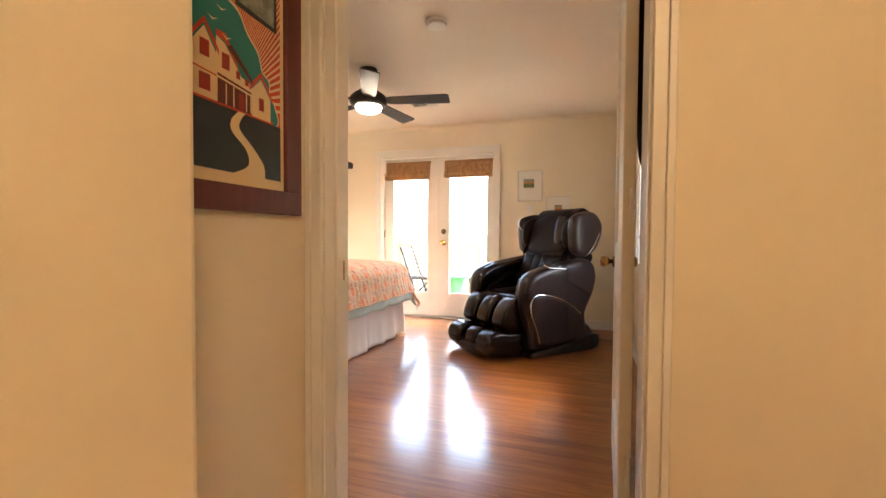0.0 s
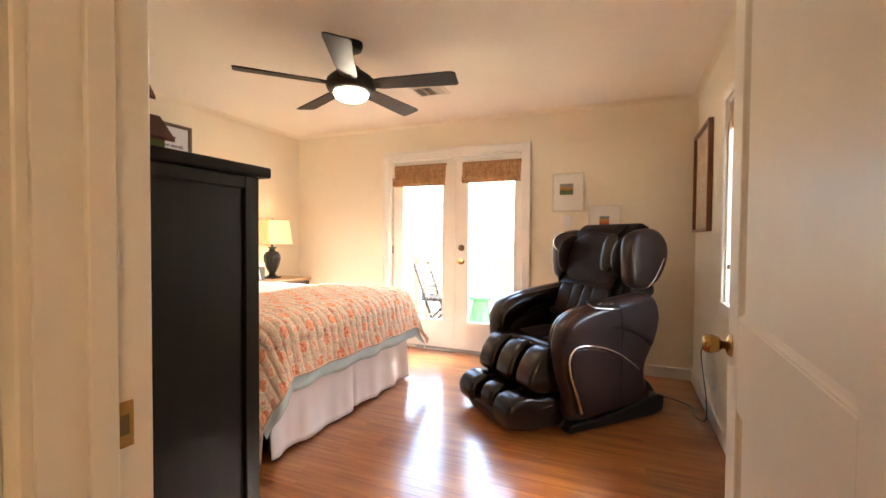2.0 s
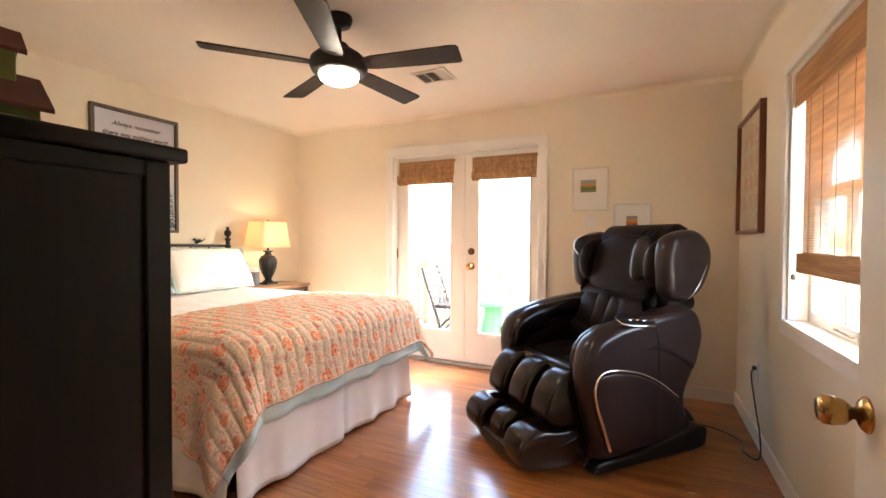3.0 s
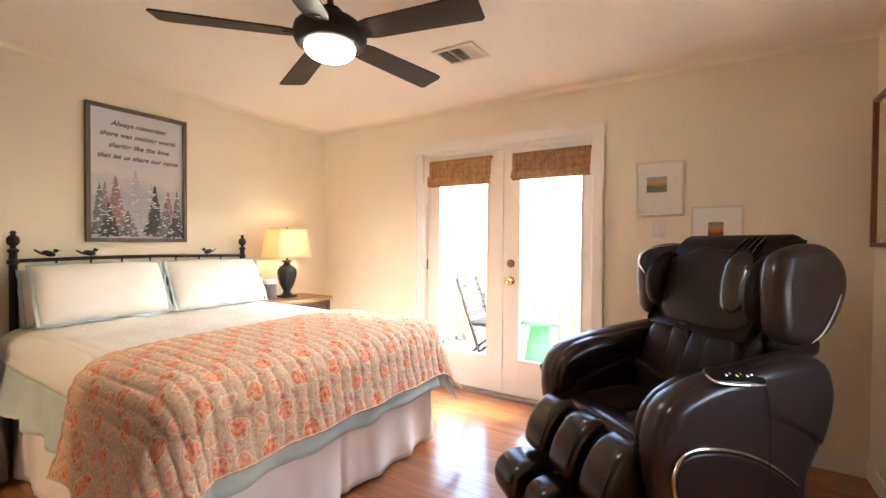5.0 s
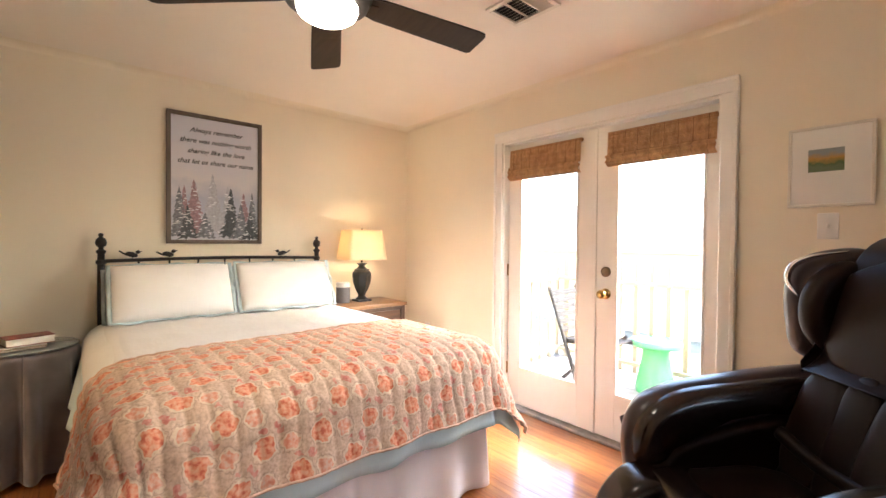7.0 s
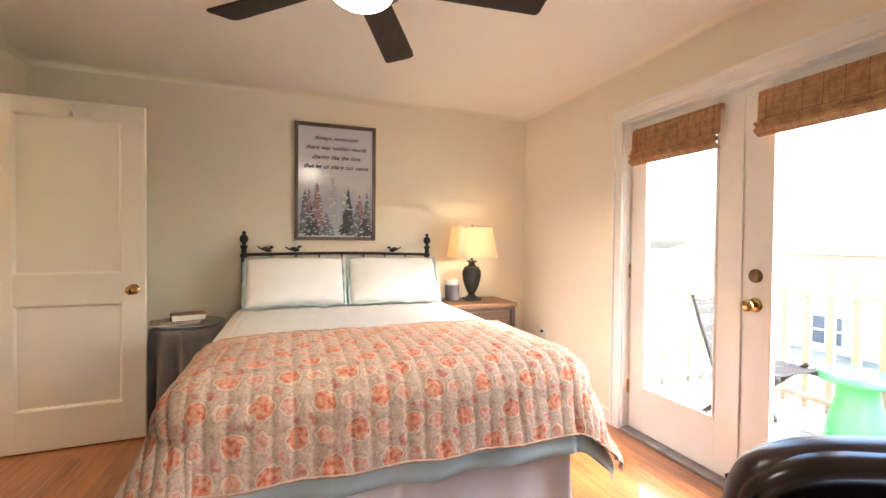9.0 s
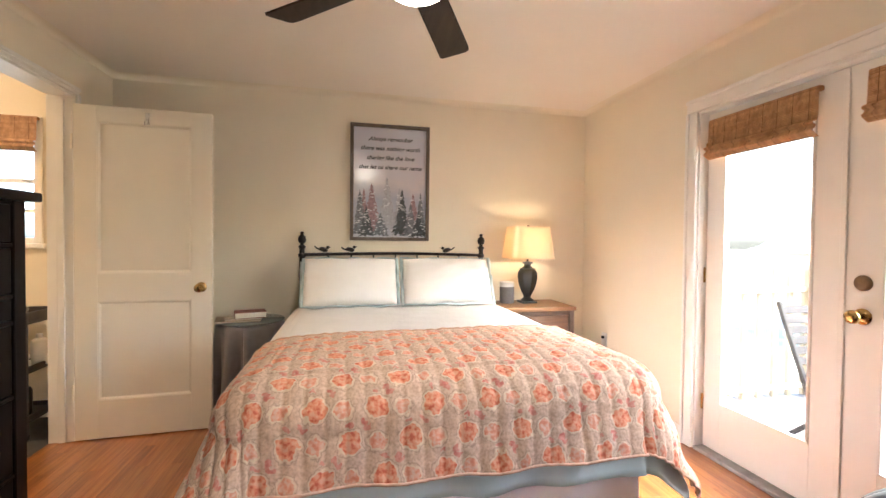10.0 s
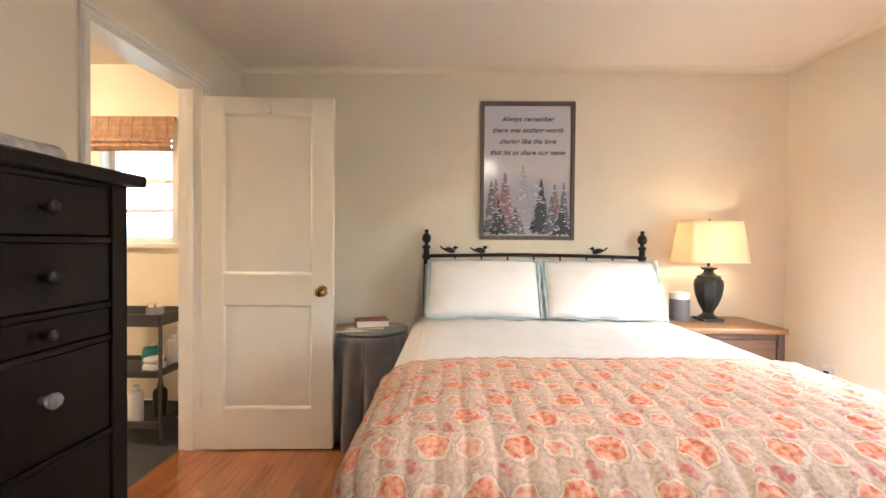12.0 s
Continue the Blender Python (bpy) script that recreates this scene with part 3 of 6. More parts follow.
def hanging_shade():
    """The window's longer shade, with a valance over it and slats that let light between."""
    sh = thing("bamboo_blind", "woven bamboo blind hanging half way down the sash window", "blind", (EX + 0.03, 0, 0), 0, "bamboo shades")
    y0, y1 = WY0 + 0.024, WY1 - 0.10
    part("valance", box(-0.020, y0 - 0.01, WZ1 - 0.175, -0.012, WY1 - 0.022, WZ1 - 0.006, 0.002, 1), bamboo_across, sh)
    part("head_rail", box(-0.011, y0, WZ1 - 0.05, 0.02, WY1 - 0.022, WZ1 - 0.022, 0.003, 1), bamboo_back, sh)
    canes = bmesh.new()
    z = WZ1 - 0.06
    while z > 1.135:
        box(-0.0012, y0, z - 0.0026, 0.0014, y1, z + 0.0026, bm=canes)
        z -= 0.0068
    part("cane", canes, bamboo_across, sh)["kind"] = "stuff"
    part("bottom_fold", box(-0.022, y0, 1.045, 0.006, y1, 1.135, 0.006, 2), bamboo_across, sh)
    for k in range(9):
        part("fold_slat", box(-0.0245, y0, 1.049 + k * 0.0095, -0.0215, y1, 1.0555 + k * 0.0095, 0.001, 1), bamboo_across, sh)
    st = bmesh.new()
    for i in range(5):
        y = y0 + (y1 - y0) * (i + 0.5) / 5
        tube([(-0.0026, y, WZ1 - 0.05), (-0.0026, y, 1.13)], 0.0009, 5, st)
    part("stitching", st, thread, sh)
    part("cord", tube(spline([(-0.024, y1 + 0.035, WZ1 - 0.17), (-0.022, y1 + 0.030, 1.5), (-0.024, y1 + 0.034, 1.04)], 6), 0.0018, 6), white_plastic, sh)
    part("cord_knob", lathe([(0.002, 0.028), (0.009, 0.02), (0.011, 0.004), (0.006, 0), (0, 0)], 12, place=(-0.024, y1 + 0.034, 1.01)), bronze, sh, "", True)
    return sh


hanging_shade()

# bathroom window
bw = thing("window_2", "white wooden bathroom window with three stacked panes", "window", (BX, 0, 0), kind="structure")
m = bmesh.new()
for a, b, c, d in ((1.575, 2.145, 2.0, 2.04), (1.575, 1.62, 1.19, 1.9995), (2.10, 2.145, 1.19, 1.9995)):
    box(0.0005, a, c, 0.018, b, d, 0.003, 1, m)
part("casing", m, trim_white, bw)
part("window_sill", box(-0.06, 1.56, 1.155, 0.032, 2.16, 1.189, 0.004, 2), trim_white, bw)
m = bmesh.new()
for a, b, c, d in ((1.62, 1.655, 1.19, 2.0), (2.065, 2.10, 1.19, 2.0), (1.655, 2.065, 1.19, 1.225), (1.655, 2.065, 1.965, 2.0), (1.655, 2.065, 1.40, 1.422), (1.655, 2.065, 1.60, 1.63)):
    box(-0.09, a, c, -0.055, b, d, 0.002, 1, m)
part("window_frame", m, trim_white, bw)
for c, d in ((1.224, 1.401), (1.421, 1.601), (1.629, 1.966)):
    p = part("pane", box(-0.074, 1.654, c, -0.070, 2.066, d), glass, bw, "clear glass pane")
    p.visible_shadow = False
part("latch", box(-0.054, 2.00, 1.612, -0.038, 2.05, 1.624, 0.002, 1), chrome, bw)
bamboo_shade("roman_blind", "woven bamboo shade drawn up over the bathroom window", 0.56, 2.035, 1.80, (BX + 0.02, 1.58, 0), 90)

# ---- the bed ----
white_cotton = speckled("white_cotton", (0.80, 0.77, 0.73), 0.85, vary=0.04, scale=5, grain=260, bump=0.35, spec=0.2)
skirt_cotton = speckled("white_bed_skirt_cotton", (0.87, 0.83, 0.84), 0.85, vary=0.04, scale=5, grain=300, bump=0.2, spec=0.2)
mint = speckled("pale_blue_green_cotton", (0.52, 0.62, 0.63), 0.85, vary=0.06, scale=8, grain=260, bump=0.35, spec=0.2)

quilted_white = Mat("quilted_white_cotton", (0.80, 0.77, 0.71), 0.85, 0, 0.2)
uvn = quilted_white.t.nodes.new("ShaderNodeUVMap")
wv = quilted_white.node("ShaderNodeTexVoronoi", Scale=38.0)
wv.voronoi_dimensions = "2D"
quilted_white.link(uvn.outputs[0], wv.inputs["Vector"])
quilted_white.colour(quilted_white.ramp(quilted_white.noise(4, 4), (0.3, (0.78, 0.76, 0.72)), (0.7, (0.83, 0.81, 0.77))))
quilted_white.bump(wv.outputs["Distance"], 0.35, 0.003)

quilt_mat = Mat("coral_flower_quilt_cotton", (0.6, 0.5, 0.4), 0.88, 0, 0.15)
q = quilt_mat
uvq = q.t.nodes.new("ShaderNodeUVMap")
wob = q.t.nodes.new("ShaderNodeTexNoise")
wob.inputs["Scale"].default_value, wob.inputs["Detail"].default_value = 32.0, 2.0
q.link(uvq.outputs[0], wob.inputs["Vector"])
add = q.t.nodes.new("ShaderNodeVectorMath")
add.operation = "MULTIPLY_ADD"
q.link(wob.outputs["Color"], add.inputs[0])
add.inputs[1].default_value = (0.044, 0.044, 0)
q.link(uvq.outputs[0], add.inputs[2])


ROW, REPEAT = 0.110, 0.200
cut = q.t.nodes.new("ShaderNodeSeparateXYZ")
q.link(add.outputs[0], cut.inputs[0])
row_at = q.maths("DIVIDE", cut.outputs["X"], ROW)
row_no = q.maths("FLOOR", row_at)
down = q.maths("MULTIPLY", q.maths("SUBTRACT", q.maths("FRACT", row_at), 0.5), ROW)
across = q.maths("FRACT", q.maths("ADD", q.maths("DIVIDE", cut.outputs["Y"], REPEAT), q.maths("MULTIPLY", row_no, 0.43)))


def bloom(at, drop, radius):
    """How far outside a bloom's edge a point of the cloth lies, in metres; the blooms stand in staggered rows."""
    dx = q.maths("MULTIPLY", q.maths("SUBTRACT", q.maths("FRACT", q.maths("ADD", across, 1.5 - at)), 0.5), REPEAT)
    dy = q.maths("SUBTRACT", down, drop)
    far = q.maths("SQRT", q.maths("ADD", q.maths("MULTIPLY", dx, dx), q.maths("MULTIPLY", dy, dy)))
    return q.maths("SUBTRACT", far, radius)


def band(distance, centre, half):
    return q.maths("LESS_THAN", q.maths("ABSOLUTE", q.maths("SUBTRACT", distance, centre)), half)


fine = q.node("ShaderNodeTexNoise", Scale=95.0, Detail=3.0)
q.link(uvq.outputs[0], fine.inputs["Vector"])
ground = q.ramp(fine.outputs["Fac"], (0.34, (0.58, 0.41, 0.30)), (0.50, (0.68, 0.50, 0.37)), (0.66, (0.77, 0.58, 0.43)))
petal = q.node("ShaderNodeTexNoise", Scale=62.0, Detail=3.0)
q.link(uvq.outputs[0], petal.inputs["Vector"])
coral = q.ramp(petal.outputs["Fac"], (0.36, (0.62, 0.13, 0.07)), (0.47, (0.78, 0.29, 0.16)), (0.60, (0.82, 0.46, 0.30)))
pale_coral = q.ramp(petal.outputs["Fac"], (0.36, (0.70, 0.26, 0.16)), (0.50, (0.78, 0.42, 0.29)), (0.62, (0.78, 0.55, 0.42)))
bud_red = q.ramp(petal.outputs["Fac"], (0.40, (0.58, 0.12, 0.10)), (0.60, (0.72, 0.32, 0.26)))
col = ground
for at, drop, radius, tint in ((0.02, 0.048, 0.011, bud_red), (0.50, -0.050, 0.013, bud_red), (0.80, 0.052, 0.010, bud_red), (0.26, -0.058, 0.008, bud_red)):
    d = bloom(at, drop, radius)
    col = q.mix(q.maths("MULTIPLY", q.maths("LESS_THAN", d, 0.0), 0.75), col, tint)
for at, drop, radius, tint in ((0.26, 0.0, 0.034, coral), (0.70, 0.004, 0.024, pale_coral)):
    d = bloom(at, drop, radius)
    col = q.mix(q.maths("MULTIPLY", band(d, 0.0120, 0.0012), 0.45), col, (0.32, 0.22, 0.17))
    col = q.mix(q.maths("MULTIPLY", band(d, 0.0046, 0.0026), 0.78), col, (0.82, 0.68, 0.50))
    col = q.mix(q.maths("MULTIPLY", q.maths("LESS_THAN", d, 0.0015), 0.92), col, tint)
q.colour(col)
q.bump(fine.outputs["Fac"], 0.3, 0.001)

BED_Y0, BED_Y1, FOOT, BED_TOP = 3.80, 5.30, -2.145, 0.750


def drape(a, b, lift, r=0.07, flare=0.10, wave=0.018, seed=0.0, inset=0.0, corner=0.035):
    """Where a cloth's point lies that would be at (a, b) if the bed went on for ever: it rounds the mattress edge and hangs."""
    foot, y0, y1 = FOOT - inset, BED_Y0 + inset, BED_Y1 - inset * 0.35
    if b > y1:
        flare *= 0.6
    da = max(0.0, a - foot)
    db = max(0.0, b - y1) - max(0.0, y0 - b)
    d = math.hypot(da, db)
    base = Vector((min(a, foot), min(max(b, y0), y1), BED_TOP))
    sag = 0.010 * noise.noise(Vector((a * 2.2, b * 2.2, seed))) + 0.004 * noise.noise(Vector((a * 9, b * 9, seed + 5)))
    if d < 1e-6:
        crown = -0.018 * max(0, (a - FOOT + 0.35) / 0.35) ** 2 - 0.012 * max(0, (abs(b - 4.55) - 0.5) / 0.25) ** 2
        return base + Vector((0, 0, lift + sag + crown))
    way = Vector((da / d, db / d, 0))
    rr = r + lift
    q0 = rr * math.pi / 2
    if d < q0:
        side, down = rr * math.sin(d / rr), rr * (1 - math.cos(d / rr))
    else:
        e = d - q0
        side, down = rr + e * flare, rr + e * math.sqrt(1 - flare * flare)
        along = a + b
        k = min(1.0, e / 0.25)
        side += k * wave * (math.sin(along * 19 + seed) * 0.6 + noise.noise(Vector((along * 7, seed, 1.3))))
        if da > 0.02 and abs(db) > 0.02:
            side += k * corner * math.sin(math.atan2(abs(db), da) * 2)
    crown = -0.018 * (da / d) ** 2 - 0.012 * (db / d) ** 2
    return base + way * side + Vector((0, 0, lift - down + sag * 0.4 + crown))


def uv_sheet(f, us, vs):
    """A sheet of f over the values us and vs, which also become its UV map in metres."""
    bm = bmesh.new()
    layer = bm.loops.layers.uv.new("UVMap")
    grid = [[bm.verts.new(f(a, b)) for b in vs] for a in us]
    for i in range(len(us) - 1):
        for j in range(len(vs) - 1):
            face = bm.faces.new((grid[i][j], grid[i + 1][j], grid[i + 1][j + 1], grid[i][j + 1]))
            for loop, (m, n) in zip(face.loops, ((i, j), (i + 1, j), (i + 1, j + 1), (i, j + 1))):
                loop[layer].uv = (us[m], vs[n])
    return bm


def steps(a, b, n):
    return [a + (b - a) * i / n for i in range(n + 1)]


bed = thing("bed", "double bed with black iron headboard and white pleated bed skirt", "bed", (0, 0, 0))
part("mattress", box(-3.96, BED_Y0 + 0.012, 0.40, FOOT - 0.012, BED_Y1 - 0.012, BED_TOP - 0.004, 0.05, 4), white_cotton, bed, "white mattress under the covers", True)
part("box_base", box(-3.96, BED_Y0 + 0.02, 0.14, FOOT - 0.02, BED_Y1 - 0.02, 0.398, 0.02, 2), skirt_cotton, bed)
for lx in (-3.9, -2.25):
    for ly in (BED_Y0 + 0.1, BED_Y1 - 0.1):
        part("leg", lathe([(0.022, 0), (0.022, 0.15), (0, 0.15)], 12, place=(lx, ly, 0)), black_metal, bed, "", "auto")


def skirt_run(p0, p1, out, seed):
    """One side of the pleated skirt, with soft folds that open toward the floor."""
    p0, p1, out = Vector(p0), Vector(p1), Vector(out)
    length = (p1 - p0).length

    def f(s, z):
        k = (0.40 - z) / 0.385
        w = 0.016 * math.sin(s * 21 + seed + 1.2 * math.sin(s * 5)) + 0.010 * noise.noise(Vector((s * 13, z * 2, seed)))
        split = math.exp(-((s - length / 2) / 0.022) ** 2)
        return p0 + (p1 - p0) * (s / length) + out * (0.004 + k * (0.022 + w) - 0.03 * split * k) + Vector((0, 0, z + 0.006 * k * math.sin(s * 9 + seed)))

    return thick(uv_sheet(f, steps(0, length, 110), steps(0.015, 0.40, 12)), 0.003)


part("bed_skirt", skirt_run((FOOT + 0.012, BED_Y0 - 0.005, 0), (FOOT + 0.012, BED_Y1 + 0.005, 0), (1, 0, 0), 0.4), skirt_cotton, bed, "white pleated bed skirt", True)
part("bed_skirt", skirt_run((-3.9, BED_Y0 - 0.005, 0), (FOOT + 0.012, BED_Y0 - 0.005, 0), (0, -1, 0), 2.1), skirt_cotton, bed, "white pleated bed skirt", True)
part("bed_skirt", skirt_run((-3.9, BED_Y1 + 0.005, 0), (FOOT + 0.012, BED_Y1 + 0.005, 0), (0, 1, 0), 4.4), skirt_cotton, bed, "white pleated bed skirt", True)

# headboard
hb = part("headboard", tube(spline([(-4.0, 3.83, 1.120), (-4.0, 4.53, 1.132), (-4.0, 5.235, 1.120)], 10), 0.0115, 10), black_metal, bed, "black iron headboard rail", True)
for y in (3.83, 5.235):
    part("post", lathe([(0.020, 0), (0.020, 0.95), (0.019, 1.10), (0.027, 1.105), (0.027, 1.125), (0.019, 1.130), (0.018, 1.165), (0.026, 1.175), (0.026, 1.185), (0.013, 1.195), (0.013, 1.205), (0.025, 1.215), (0.030, 1.235), (0.025, 1.257), (0.012, 1.268), (0.010, 1.275), (0.015, 1.283), (0.010, 1.293), (0, 1.295)], 20, place=(-4.0, y, 0)), black_metal, bed, "", "auto")
part("lower_rail", tube([(-4.0, 3.83, 0.62), (-4.0, 5.235, 0.62)], 0.011, 10), black_metal, bed, "", True)
for i in range(7):
    part("spindle", tube([(-4.0, 4.02 + i * 0.171, 0.62), (-4.0, 4.02 + i * 0.171, 1.122)], 0.006, 8), black_metal, bed, "", True)


def bird(y, flip, tilt):
    m = Matrix.Translation((-4.0, y, 1.150)) @ Matrix.Diagonal((1, flip, 1, 1)) @ pose(0, 0, 0, tilt)
    bm = cushion(0.012, 0.034, 0.017, 1.0, 16, 10, m=m @ pose(0, 0, 0.010, -18))
    cushion(0.010, 0.013, 0.012, 1.0, 12, 8, bm, m @ pose(0, 0.032, 0.026))
    tube([m @ Vector((0, 0.042, 0.028)), m @ Vector((0, 0.058, 0.027))], lambda t: 0.004 * (1.05 - t), 6, bm)
    tube([m @ Vector((0, -0.022, 0.006)), m @ Vector((0, -0.045, 0.018)), m @ Vector((0, -0.066, 0.034))], lambda t: 0.009 - 0.003 * t, 8, bm, flat=0.4)
    tube([m @ Vector((0, 0.004, 0.0)), m @ Vector((0, 0.004, -0.022))], 0.0025, 6, bm)
    return part("bird_ornament", bm, black_metal, bed, "small black iron bird on the headboard rail", True)


bird(3.985, 1, 0)
bird(4.185, 1, 6)
bird(4.945, -1, 0)

cover_bm = uv_sheet(lambda a, b: drape(a, b, 0.003, r=0.14, flare=0.19, wave=0.022, seed=3.7, inset=0.075, corner=0.08), steps(-3.95, FOOT + 0.385, 90), steps(BED_Y0 - 0.36, BED_Y1 + 0.36, 130))
border_bm = cover_bm.copy()
for sheet_bm, lower in ((cover_bm, False), (border_bm, True)):
    gone = [f for f in sheet_bm.faces if (f.calc_center_median().z < 0.600) != lower]
    bmesh.ops.delete(sheet_bm, geom=gone, context="FACES")
coverlet = thing("coverlet", "white quilted coverlet with a wide pale blue border on the bed", "coverlet")
part("cloth", thick(cover_bm, 0.006), quilted_white, coverlet, "", True)
part("border", thick(border_bm, 0.006), mint, coverlet, "pale blue cotton border", True)

QP = 0.066


def quilt_point(a, b):
    p = drape(a, b, 0.018, r=0.14, flare=0.20, wave=0.022, seed=3.7, inset=0.075, corner=0.09)
    w = b + 0.010 * noise.noise(Vector((a * 4, b * 3, 9)))
    puffed = abs(math.sin(math.pi * w / QP)) ** 0.45
    rip = 0.0030 * noise.noise(Vector((a * 30, b * 12, 2))) + 0.0022 * noise.noise(Vector((a * 55, b * 40, 6)))
    p.z += 0.0062 * puffed + rip
    if a > FOOT:
        p.x += 0.0068 * puffed + rip
    if b < BED_Y0:
        p.y -= 0.006 * puffed
    if b > BED_Y1:
        p.y += 0.006 * puffed
    return p


def quilt_at(a, b):
    return quilt_point(a + 0.055 * (4.55 - b) / 1.2 * max(0, (FOOT - a) / 0.7), b)


QA0, QA1, QB0, QB1 = -2.815, FOOT + 0.335, BED_Y0 - 0.445, BED_Y1 + 0.40
quilt = thing("quilt", "coral and grey floral quilt spread over the foot of the bed", "quilt")
part("cloth", thick(uv_sheet(quilt_at, steps(QA0, QA1, 110), steps(QB0, QB1, 380)), 0.010), quilt_mat, quilt, "", True)
binding_cotton = speckled("tan_coral_binding_cotton", (0.66, 0.44, 0.32), 0.88, vary=0.2, scale=30, spec=0.15)
for edge in ([quilt_at(QA1, b) for b in steps(QB0, QB1, 240)], [quilt_at(QA0, b) for b in steps(QB0, QB1, 240)], [quilt_at(a, QB0) for a in steps(QA0, QA1, 60)], [quilt_at(a, QB1) for a in steps(QA0, QA1, 60)]):
    part("binding", tube(edge, 0.0054, 8), binding_cotton, quilt, "narrow tan bound edge", True)


def pillow(y0, y1, lean, seed, front, tall):
    """A sham with a flat flanged border."""
    w, h = (y1 - y0) / 2, tall
    ob = thing("pillow", "plump white pillow with a pale blue flanged edge against the headboard", "pillow", (front, (y0 + y1) / 2, BED_TOP - 0.020), 0, "pillows on the bed")
    tip = pose(0, 0, h + 0.002, 0, -lean, 0)

    def f(side):
        def g(a, b):
            ea, eb = 1 - abs(a) ** 2.6, 1 - abs(b) ** 2.6
            t = 0.118 * (max(0, ea) * max(0, eb)) ** 0.34
            pinch = 1 - 0.05 * (1 - abs(b) ** 4) * abs(a) ** 6
            wr = 0.006 * noise.noise(Vector((a * 3 + seed, b * 3, side)))
            return tip @ Vector((side * (t + wr * (ea > 0.05)), b * w * 0.955, a * h * 0.955 * pinch))
        return g

    bm = uv_sheet(f(1), steps(-1, 1, 30), steps(-1, 1, 40))
    tmp = uv_sheet(f(-1), steps(-1, 1, 30), steps(-1, 1, 40))
    data = bpy.data.meshes.new("half")
    tmp.to_mesh(data)
    tmp.free()
    bm.from_mesh(data)
    bpy.data.meshes.remove(data)
    bmesh.ops.remove_doubles(bm, verts=bm.verts, dist=0.0005)
    part("case", bm, quilted_white, ob, "", True)
    n = 120
    inner, outer = [], []
    fb = bmesh.new()
    for i in range(n):
        t = 2 * math.pi * i / n
        c, s = math.cos(t), math.sin(t)
        k = max(abs(c), abs(s))
        wob = 0.010 * math.sin(t * 11 + seed) + 0.008 * noise.noise(Vector((c * 4, s * 4, seed)))
        inner.append(fb.verts.new(tip @ Vector((0.026, s / k * w * 0.940, c / k * h * 0.940))))
        outer.append(fb.verts.new(tip @ Vector((0.030 + wob, s / k * (w * 1.0), c / k * (h * (0.965 if c > 0 else 0.995)) + wob * 0.3))))
    for i in range(n):
        fb.faces.new((inner[i], inner[(i + 1) % n], outer[(i + 1) % n], outer[i]))
    part("flange", thick(fb, 0.004), mint, ob, "pale blue flanged edge", True)
    return ob


pillow(3.845, 4.535, 27, 1.0, -3.79, 0.192)
pillow(4.545, 5.255, 27, 4.0, -3.79, 0.192)
pillow(3.825, 4.50, 15, 7.0, -3.915, 0.172)
pillow(4.56, 5.225, 15, 9.0, -3.915, 0.172)

